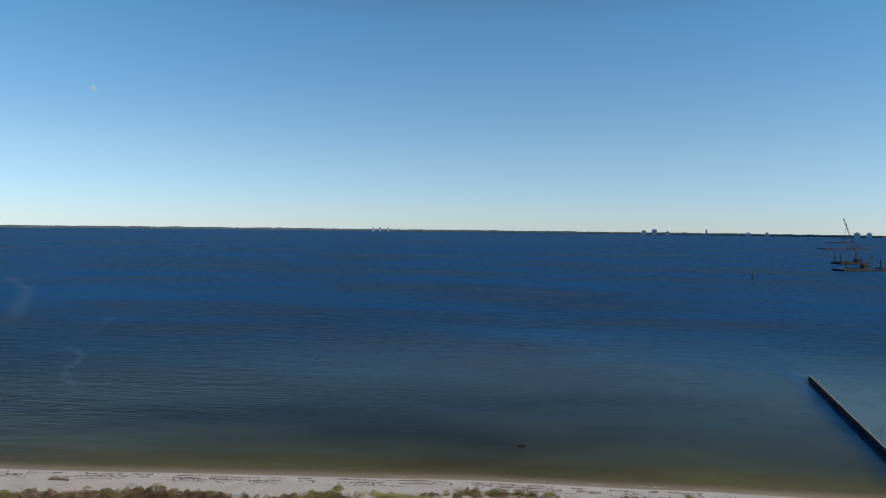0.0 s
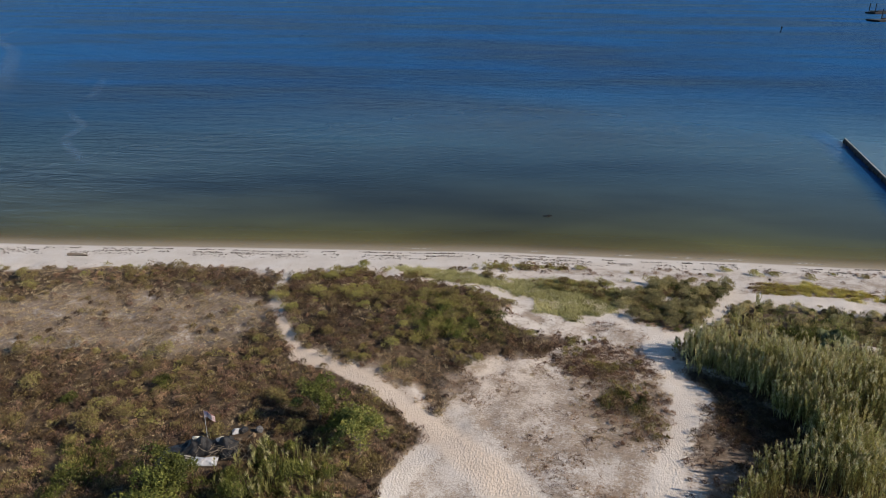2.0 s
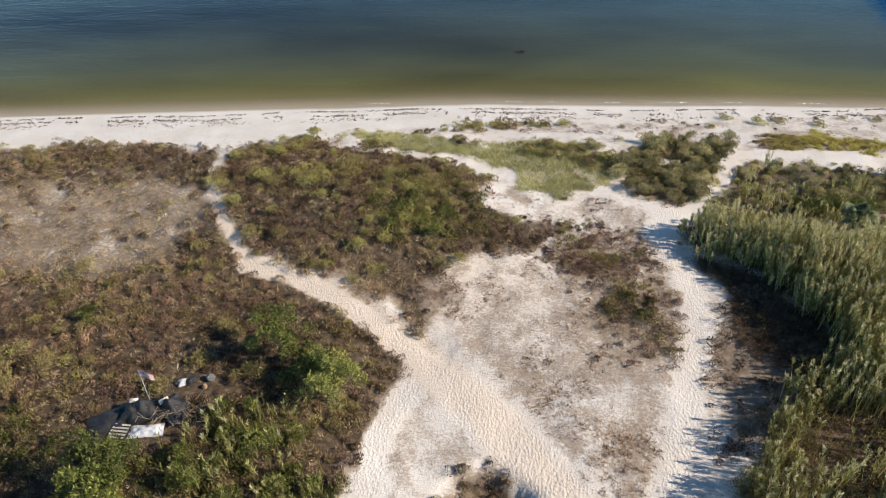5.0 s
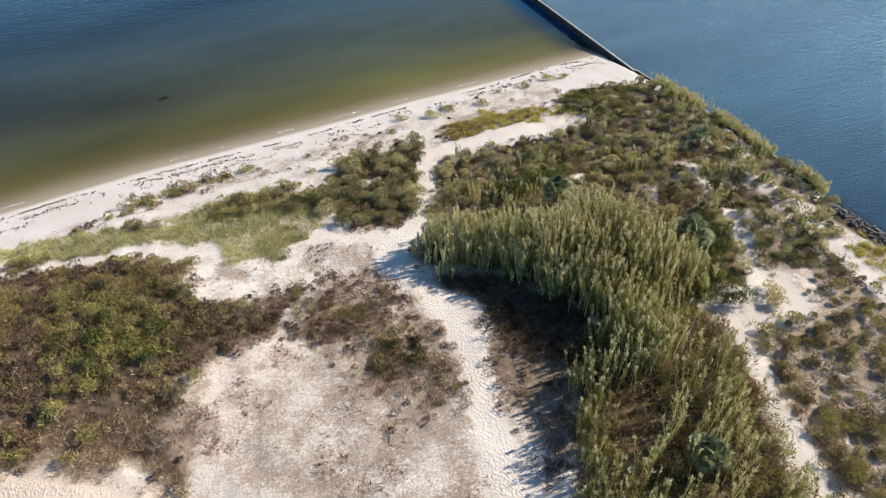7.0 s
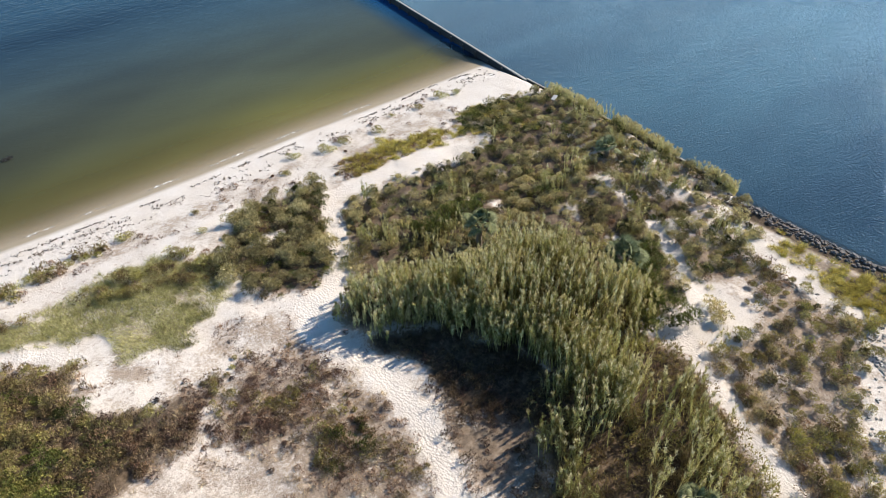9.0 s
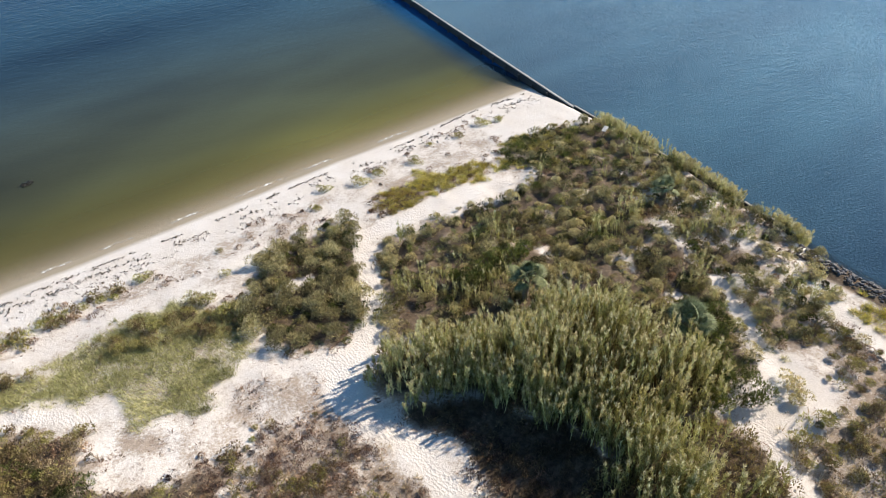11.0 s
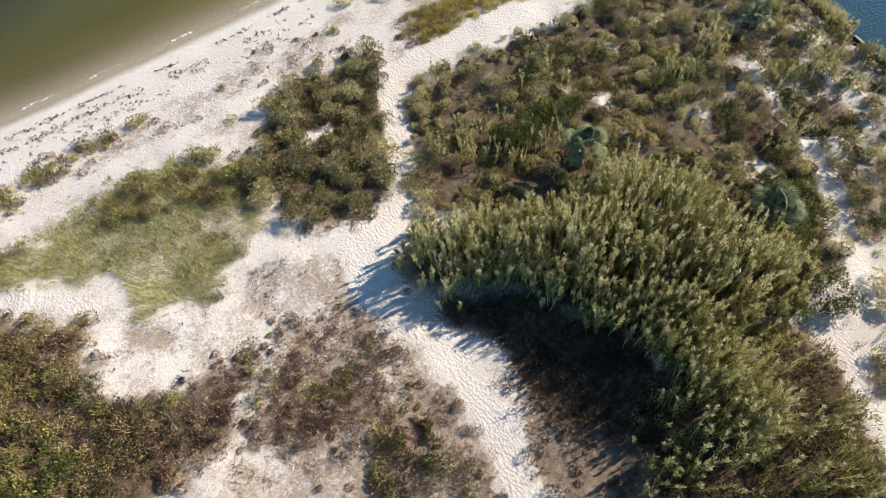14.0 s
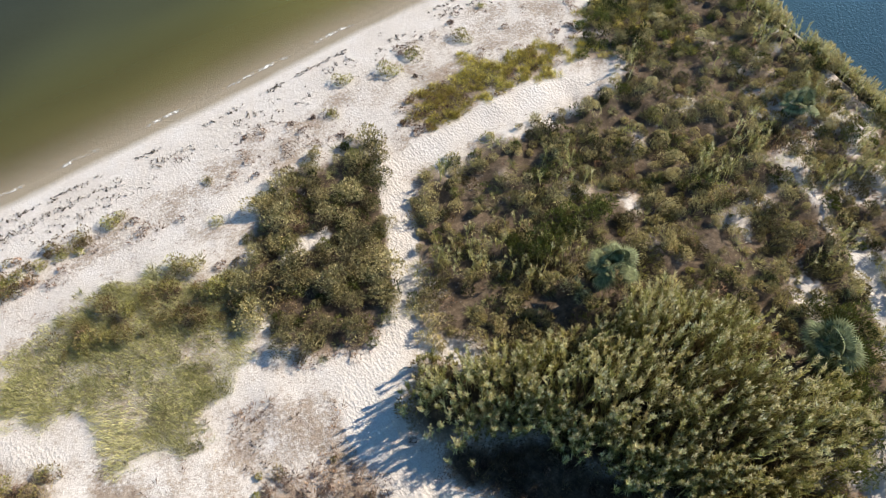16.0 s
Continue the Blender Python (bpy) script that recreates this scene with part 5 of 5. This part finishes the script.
# ---- seaweed lines along the beach, and foam at the water's edge ----
groups = []
for off, many, spread_ in ((1.9, 1300, 0.1), (2.9, 1700, 0.2), (3.9, 900, 0.3)):
    x = rng.uniform(-62, 49, many)
    line = off + 0.5 * wobble(x, 0 * x + off, 7, 101) - 0.02 * np.maximum(x - 20, 0)
    y = shore_y(x) - line + rng.normal(0, spread_, many)
    ok = wobble(x, y, 1.3, 102) > -0.05
    x, y = x[ok], y[ok]
    groups.append(clumps(x, y, rng.uniform(0.04, 0.12, len(x)), rng.uniform(0.02, 0.04, len(x)), 8, 0.08, rng.uniform(0, 1, len(x))))
stuff("seaweed_wrack", groups, M_WRACK, "dark dried seaweed lines strewn along the beach", "seaweed")
M_FOAM, t, b = material("foam")
b.inputs["Base Color"].default_value = (0.8, 0.79, 0.75, 1)
b.inputs["Roughness"].default_value = 0.7
thin = t.nodes.new("ShaderNodeBsdfTransparent")
mx = t.nodes.new("ShaderNodeMixShader")
t.links.new(calc(t, "MULTIPLY", ramp(t, [(0.45, (0, 0, 0)), (0.62, (1, 1, 1))], noise_tex(t, 3.0, 5, 0.7)), attr(t, "thick")), mx.inputs[0])
t.links.new(thin.outputs[0], mx.inputs[1])
t.links.new(b.outputs[0], mx.inputs[2])
t.links.new(mx.outputs[0], t.nodes["Material Output"].inputs["Surface"])


def ribbon(name, line, wide, z, mat, label, category, thick=1.0):
    """A thin band that lies on the water along a line and fades towards its sides and ends."""
    line = np.array(line, float)
    n = 90
    s = np.linspace(0, len(line) - 1, n)
    x = np.interp(s, np.arange(len(line)), line[:, 0]) + 0.25 * wide * wobble(s * 9, 0 * s, 5, 111)
    y = np.interp(s, np.arange(len(line)), line[:, 1]) + 0.25 * wide * wobble(s * 9, 0 * s + 50, 5, 112)
    nx, ny = -np.gradient(y), np.gradient(x)
    ln = np.hypot(nx, ny) + 1e-9
    v, th = [], []
    for side, f in ((-1, 0), (-0.4, 1), (0.4, 1), (1, 0)):
        v.append(np.stack([x + nx / ln * side * wide / 2, y + ny / ln * side * wide / 2, 0 * x + z], -1))
        th.append(f * thick * np.minimum(1, 4 * np.minimum(s, s[-1] - s) / s[-1]))
    i = np.arange(n - 1)
    fc = np.concatenate([np.stack([i + a * n, i + 1 + a * n, i + 1 + (a + 1) * n, i + (a + 1) * n], -1) for a in range(3)])
    return tagged(new(name, mesh_of(name, np.concatenate(v), fc, mat, thick=np.concatenate(th))), label, category, kind="stuff")


for x0, x1 in ((6, 8.3), (10, 12.5), (15, 17.5), (20, 24.5), (26, 29), (-8, -4), (33, 36.5)):
    ribbon("foam_line", [(x0, float(shore_y(np.array(x0))) + 0.1), (x1, float(shore_y(np.array(x1))) + 0.1)], 0.3, 0.03, M_FOAM, "thin white foam line where ripples break", "foam")

# ---- driftwood log on the beach ----
bm = bmesh.new()
pts = [Vector((-1.1, 0, 0.1)), Vector((-0.4, 0.06, 0.13)), Vector((0.3, 0.02, 0.14)), Vector((1.1, -0.08, 0.1))]
for a, c, r1, r2 in zip(pts, pts[1:], (0.16, 0.15, 0.13), (0.15, 0.13, 0.08)):
    rod(bm, a, c, r1, r2, 9)
rod(bm, pts[2], pts[2] + Vector((0.25, 0.3, 0.15)), 0.05, 0.02, 6)
log_me = bpy.data.meshes.new("driftwood_log")
bm.to_mesh(log_me), bm.free()
log_me.materials.append(M_LOG)
log = tagged(new("driftwood_log", log_me), "grey driftwood log lying on the beach", "log")
log.matrix_basis = pose(-40.5, 51, float(height(-40.5, 51)), rz=3)

# ---- single shrubs on the upper beach ----
spots = np.array([(16, 53.3), (15.3, 50.3), (28, 54.2), (23.5, 53.4), (11, 53.8), (25.5, 55.3), (0.8, 52), (30, 54.6), (33, 54), (36, 55.8), (38.5, 55.2), (41.5, 55.6), (8.5, 53.5), (6, 53), (3.5, 53), (43, 55), (9.5, 53.8), (7.4, 53.4), (4.8, 53.2), (2.6, 52.8), (11.6, 53.9), (5.4, 53.5)])
plant(shrub_kind("beach_shrub", M_HEATH, 0.65, 0.2, 420, 0.09, 0.62, "low shrub standing alone on white sand", "shrubs on the upper beach", 3), spots[:, 0], spots[:, 1], 0.6, 1.35)
spots = np.array([(31.5, 11.2), (43.6, 26.8), (41.8, 25.2), (40, 18.2), (38.6, 17.4), (34.2, 23.2), (33.4, 22.2)])
plant(shrub_kind("beach_shrub", M_SHRUB, 0.8, 0.42, 620, 0.12, 0.6, "pale green shrub beside rubble and sand", "shrubs by the bank", 2), spots[:, 0], spots[:, 1], 0.6, 1.2)
# greener patches on the dune mound and in the hollow
spots = np.array([(-1.5, 37.3), (-0.3, 36), (0.8, 35), (-2.2, 36), (1.6, 36.6), (-3.4, 37.6), (-0.8, 38.6), (-9, 28), (-24, 25), (-19, 27.5), (1.9, 13), (2.6, 14.2), (2.2, 11.5)])
plant(shrub_kind("leafy_bush", M_GREEN, 0.8, 0.7, 620, 0.12, 0.4, "low green bush standing out of brown heath", "green bushes on the dunes", 3), spots[:, 0], spots[:, 1], 0.7, 1.2)
# dense dark thicket beside the reeds
spots = np.array([(33, 26.6), (32.4, 24.6), (31.2, 25.2), (33.8, 27.6), (32.2, 26.2), (31, 23.9), (30, 24.6), (34.2, 29.8), (34.8, 28.6), (27, 39.5), (28.5, 40), (26, 40.4), (30, 39.4), (35.4, 28.6), (-12.6, 17.3), (-12.5, 16.4), (-12.7, 15.5), (-12.6, 14.6), (-12.9, 13.6), (-18.8, 17), (-19, 15.6), (32, 23.4), (32.8, 27.8)])
plant(shrub_kind("thicket_bush", M_GREEN, 1.0, 1.0, 900, 0.13, 0.4, "dense dark green thicket bush among tall scrub", "thicket bushes", 3), spots[:, 0], spots[:, 1], 0.8, 1.2)


# ---- small trees by the camp ----
def small_tree(x, y, tall, wide, tone):
    base = tagged(new("small_tree"), "small bushy tree with bright green leaves", "tree", "trees by the camp")
    base.matrix_basis = Matrix.Translation((x, y, float(height(x, y))))
    bm = rod(bmesh.new(), (0, 0, -0.1), (0.05, 0.02, tall * 0.35), 0.09, 0.07, 8)
    tips = []
    for k in range(7):
        a = k * 2.4 + rng.uniform(-0.3, 0.3)
        e = Vector((math.cos(a) * wide * 0.33, math.sin(a) * wide * 0.33, tall * rng.uniform(0.5, 0.85)))
        mid = Vector((e.x * 0.4, e.y * 0.4, tall * 0.45))
        rod(bm, (0.05, 0.02, tall * 0.3), mid, 0.05, 0.035, 6)
        rod(bm, mid, e, 0.035, 0.012, 6)
        tips.append(e)
    part("trunk", bm, M_BARK, base, "grey forked trunk and limbs")
    groups = []
    for e in tips + [Vector((0, 0, tall * 0.85))]:
        for _ in range(3):
            n = 150
            c = np.array(e) + rng.normal(0, 0.16, 3) * wide
            c[2] = min(max(c[2], tall * 0.22), tall * 0.92)
            way = turned(n, -0.6, 1.0)
            at = c + way * (rng.uniform(0.4, 1.0, n) * wide * rng.uniform(0.13, 0.2))[:, None]
            out = way * 0.5 + turned(n, -0.5, 0.9)
            out /= np.linalg.norm(out, axis=1, keepdims=True)
            ln = rng.uniform(0.09, 0.2, n)
            v, fc = leaves(at, out, ln, ln * 0.5)
            groups.append((v, fc, np.clip(tone + rng.normal(0, 0.15, n), 0, 1)))
    v, fc, tn = joined(groups)
    piece("crown", mesh_of("crown", v, fc, M_GREEN, tone=tn), base, None, "uneven crown of small green leaves")


small_tree(-3.7, 21.4, 3.1, 3.0, 0.62)
small_tree(-6.9, 24.4, 2.9, 2.3, 0.6)
small_tree(-5.3, 22.8, 1.9, 2.0, 0.4)
small_tree(-12.3, 15.8, 2.8, 2.4, 0.4)
small_tree(-12.4, 14.4, 3.0, 2.6, 0.5)
small_tree(-12.6, 12.6, 2.6, 2.4, 0.45)
small_tree(-8.6, 10.0, 1.8, 2.2, 0.5)
small_tree(-11.0, 9.6, 1.7, 2.2, 0.5)

# ---- the camp in the scrub ----
M_TWIG = plain("dry_twigs", (0.27, 0.225, 0.17), 0.9, scale=5)
M_BLACK = plain("black_plastic", (0.014, 0.014, 0.016), 0.55, scale=3, relief=0.8, depth=0.04)
M_TARP = plain("grey_blue_tarp", (0.50, 0.53, 0.58), 0.45, scale=2, spread=0.3, relief=0.7, depth=0.04)
M_SACK = plain("grey_sack", (0.13, 0.135, 0.145), 0.6, scale=3)
M_DULL = plain("brown_cloth", (0.24, 0.18, 0.12), 0.9, scale=3)
M_CLOTH = plain("pale_cloth", (0.55, 0.52, 0.47), 0.9, scale=3)
M_FLAGR = plain("flag_red", (0.46, 0.17, 0.17), 0.85, spread=0.1)
M_FLAGW = plain("flag_white", (0.72, 0.69, 0.66), 0.85, spread=0.06)
M_FLAGB = plain("flag_blue", (0.17, 0.16, 0.25), 0.85, spread=0.1)


def at_ground(x, y, lift=0.0, rz=0.0):
    return pose(x, y, float(height(x, y)) + lift, rz=rz)


def crumpled(name, x, y, sx, sy, tall, mat, label, category, rz=0.0, seed=1, peak=1.0):
    """A draped sheet: thin, creased, humped in the middle."""
    n = 22
    gx_, gy_, fc = sheet(np.linspace(-sx / 2, sx / 2, n), np.linspace(-sy / 2, sy / 2, n))
    r = np.maximum(np.abs(gx_) / (sx / 2), np.abs(gy_) / (sy / 2))
    z = tall * peak * np.clip(1 - r, 0, 1) ** 0.6 + 0.34 * tall * wobble(gx_ + seed * 7, gy_, 0.45, seed) + 0.16 * tall * wobble(gx_, gy_ + seed, 0.18, seed + 5)
    gx_, gy_ = gx_ * (1 + 0.08 * wobble(gx_, gy_, 0.6, seed + 9)), gy_ * (1 + 0.08 * wobble(gx_, gy_, 0.6, seed + 11))
    top = np.stack([gx_, gy_, np.maximum(z, 0.02)], -1)
    low = top - np.array([0, 0, 0.02])
    m = len(top)
    ob = tagged(new(name, mesh_of(name, np.concatenate([top, low]), np.concatenate([fc, fc[:, ::-1] + m]), mat)), label, category)
    ob.matrix_basis = at_ground(x, y, 0.02, rz)
    return ob


def sack(x, y, size, tall, mat, label, category="bag", name="rubbish_bag", seed=1):
    bm = bmesh.new()
    bmesh.ops.create_icosphere(bm, subdivisions=3, radius=1)
    for v in bm.verts:
        f = 1 + 0.22 * noise.noise(v.co * 2.2 + Vector((seed, 0, 0))) + 0.1 * noise.noise(v.co * 6)
        v.co = Vector((v.co.x * size * f, v.co.y * size * 0.8 * f, (v.co.z + 0.75) * tall * 0.55 * f))
        v.co.z = max(v.co.z, 0)
    me = bpy.data.meshes.new(name)
    bm.to_mesh(me)
    bm.free()
    me.materials.append(mat)
    ob = tagged(new(name, me), label, category)
    ob.matrix_basis = at_ground(x, y, -0.02, rng.uniform(0, 360))
    return ob


flag = tagged(new("flag_on_pole"), "small faded striped flag flying from a thin pole", "flag")
flag.matrix_basis = at_ground(-12.6, 20.9)
part("pole", rod(bmesh.new(), (0, 0, -0.1), (0.0, 0.0, 2.2), 0.022, 0.018, 8), M_GREY, flag)
fw, fh = 0.6, 0.42


def flag_strip(u0, u1, v0, v1, y_off):
    bm = bmesh.new()
    cols = []
    for u in np.linspace(u0, u1, 9):
        sway = 0.06 * math.sin(u * 7) * u
        cols.append([bm.verts.new((u * fw, sway + y_off + dy, 2.15 - fh * v - 0.30 * u * u)) for v in (v0, v1) for dy in (-0.004, 0.004)])
    for p, q in zip(cols, cols[1:]):
        bm.faces.new((p[0], q[0], q[2], p[2])), bm.faces.new((p[1], p[3], q[3], q[1]))
        bm.faces.new((p[0], p[1], q[1], q[0])), bm.faces.new((p[2], q[2], q[3], p[3]))
    return bm


for k in range(13):
    part("stripe", flag_strip(0, 1, k / 13, (k + 1) / 13, 0), (M_FLAGR, M_FLAGW)[k % 2], flag)
part("canton", flag_strip(0, 0.4, 0, 7 / 13, -0.010), M_FLAGB, flag, "dark blue corner field")

crumpled("black_tarp", -12.7, 20.0, 2.1, 1.4, 0.8, M_BLACK, "black plastic tarp draped over a heap", "tarp", 15, 3)
crumpled("black_tarp", -11.3, 20.2, 1.9, 1.2, 0.75, M_BLACK, "black plastic tarp over bundled belongings", "tarp", -20, 5)
crumpled("black_tarp", -13.9, 19.2, 1.9, 1.9, 0.3, M_BLACK, "black sheet spread flat on the ground", "tarp", 30, 7)
crumpled("pale_tarp", -12.0, 18.9, 1.6, 0.7, 0.3, M_TARP, "crumpled pale blue-grey tarp by the camp", "tarp", 8, 9)
crumpled("pale_tarp", -11.4, 22.2, 0.6, 0.4, 0.25, M_TARP, "pale tarp lying by scattered belongings", "tarp", 25, 11)
cloth = crumpled("white_cloth", -11.5, 20.3, 0.45, 0.3, 0.16, M_CLOTH, "white cloth thrown over dark tarps", "cloth", 40, 13)
cloth.location.z += 0.62
cloth = crumpled("white_cloth", -13.0, 20.3, 0.4, 0.28, 0.16, M_CLOTH, "white cloth bundle on dark tarps", "cloth", 10, 14)
cloth.location.z += 0.6
for k, (x, y, s, h, mat, label) in enumerate(((-12.7, 19.9, 0.4, 0.55, M_BLACK, "full black rubbish bag at the camp"), (-11.3, 20.7, 0.4, 0.6, M_BLACK, "black rubbish bag beside tarps"), (-10.8, 19.6, 0.45, 0.45, M_BLACK, "dark bag among cut branches"), (-10.1, 22.5, 0.24, 0.45, M_SACK, "grey bag standing upright in scrub"), (-10.2, 21.9, 0.14, 0.28, M_DULL, "small brownish bundle on bare ground"), (-11.0, 22.3, 0.3, 0.3, M_BLACK, "dark bag beside a thrown-down tarp"))):
    sack(x, y, s, h, mat, label, seed=k)
pallet = tagged(new("wooden_pallet"), "dark slatted pallet leaning beside the tarps", "pallet")
pallet.matrix_basis = at_ground(-13.2, 18.6, 0.12, 85)
for k in range(7):
    part("slat", box(bmesh.new(), (0.10, 0.8, 0.02), Matrix.Translation((-0.54 + 0.18 * k, 0, 0.07)), 0.004), M_CAP, pallet)
for k in (-0.36, 0, 0.36):
    part("bearer", box(bmesh.new(), (1.2, 0.06, 0.12), Matrix.Translation((0, k, 0)), 0.006), M_TIMBER, pallet)
brush = tagged(new("brushwood_pile"), "pile of cut dry branches at the camp", "brushwood")
brush.matrix_basis = at_ground(-10.9, 19.4)
for k in range(110):
    a = rng.uniform(0, 6.28)
    c = Vector((rng.normal(0.0, 0.8), rng.normal(0.1, 0.5), rng.uniform(0.08, 0.55)))
    d = Vector((math.cos(a), math.sin(a), rng.uniform(-0.1, 0.35))) * rng.uniform(0.25, 0.7)
    part("branch", rod(bmesh.new(), c, c + d, 0.013, 0.005, 5), M_TWIG, brush)
stump = tagged(new("dead_brush"), "bleached tangle of dead branches in the meadow", "brushwood")
stump.matrix_basis = at_ground(-28.5, 32)
for k in range(40):
    a = rng.uniform(0, 6.28)
    d = Vector((math.cos(a), math.sin(a), rng.uniform(0.1, 1.1))) * rng.uniform(0.4, 0.8)
    part("branch", rod(bmesh.new(), (rng.normal(0, 0.15), rng.normal(0, 0.15), 0), d, 0.022, 0.006, 5), M_CAP, stump)

# ---- moon and slicks ----
moon_me = bpy.data.meshes.new("moon")
bm = bmesh.new()
bmesh.ops.create_icosphere(bm, subdivisions=3, radius=17)
bm.to_mesh(moon_me), bm.free()
M_MOON, t, b = material("day_moon")
em = t.nodes.new("ShaderNodeEmission")
em.inputs["Strength"].default_value = 1.0
vec = t.nodes.new("ShaderNodeTexCoord").outputs["Object"]
t.links.new(ramp(t, [(0.4, (0.36, 0.66, 0.95)), (0.65, (0.55, 0.85, 1.1))], noise_tex(t, 0.05, 3, 0.5, vec)), em.inputs["Color"])
t.links.new(em.outputs[0], t.nodes["Material Output"].inputs["Surface"])
moon_me.materials.append(M_MOON)
moon = tagged(new("moon", moon_me), "faint pale day moon in blue sky", "moon", kind="structure")
moon.location = far_at(-33.16, 4300) + Vector((0, 0, 28 + 4300 * math.tan(radians(9.76))))

M_SLICK, t, b = material("slick")
b.inputs["Base Color"].default_value = (0.16, 0.27, 0.42, 1)
b.inputs["Roughness"].default_value = 0.5
thin = t.nodes.new("ShaderNodeBsdfTransparent")
mx = t.nodes.new("ShaderNodeMixShader")
t.links.new(calc(t, "MULTIPLY", ramp(t, [(0.35, (0, 0, 0)), (0.75, (1, 1, 1))], noise_tex(t, 0.3, 5, 0.65)), attr(t, "thick")), mx.inputs[0])
t.links.new(thin.outputs[0], mx.inputs[1])
t.links.new(b.outputs[0], mx.inputs[2])
t.links.new(mx.outputs[0], t.nodes["Material Output"].inputs["Surface"])
ribbon("surface_slick", [(-266, 366), (-258, 336), (-246, 305), (-202, 256), (-171, 216), (-141, 173), (-127, 152)], 7, 0.04, M_SLICK, "pale drifting foam slick on the bay", "foam", 0.5)
ribbon("surface_slick", [(-107, 146), (-89, 125), (-81, 116), (-78, 105), (-75, 101), (-66, 91), (-62, 86)], 2.6, 0.04, M_SLICK, "narrow pale foam slick on the bay", "foam", 0.5)
ribbon("surface_slick", [(-95, 133), (-104, 158), (-112, 172), (-120, 188)], 3, 0.04, M_SLICK, "faint pale foam slick on the bay", "foam", 0.35)
# clump of weed under the surface off the beach
M_WEED = plain("wet_seaweed", (0.03, 0.027, 0.02), 0.6, scale=6)
x, y = rng.normal(8.4, 0.2, 40), rng.normal(71.7, 0.12, 40)
weed_v, weed_f, weed_t = clumps(x, y, np.full(40, 0.2), np.full(40, 0.05), 14, 0.16, rng.uniform(0, 1, 40))
weed_v[:, 2] = 0.03 + 0.06 * rng.uniform(0, 1, len(weed_v))
tagged(new("floating_seaweed", mesh_of("floating_seaweed", weed_v, weed_f, M_WEED, tone=np.repeat(weed_t, 3))), "dark clump of seaweed floating off the beach", "seaweed", kind="stuff")
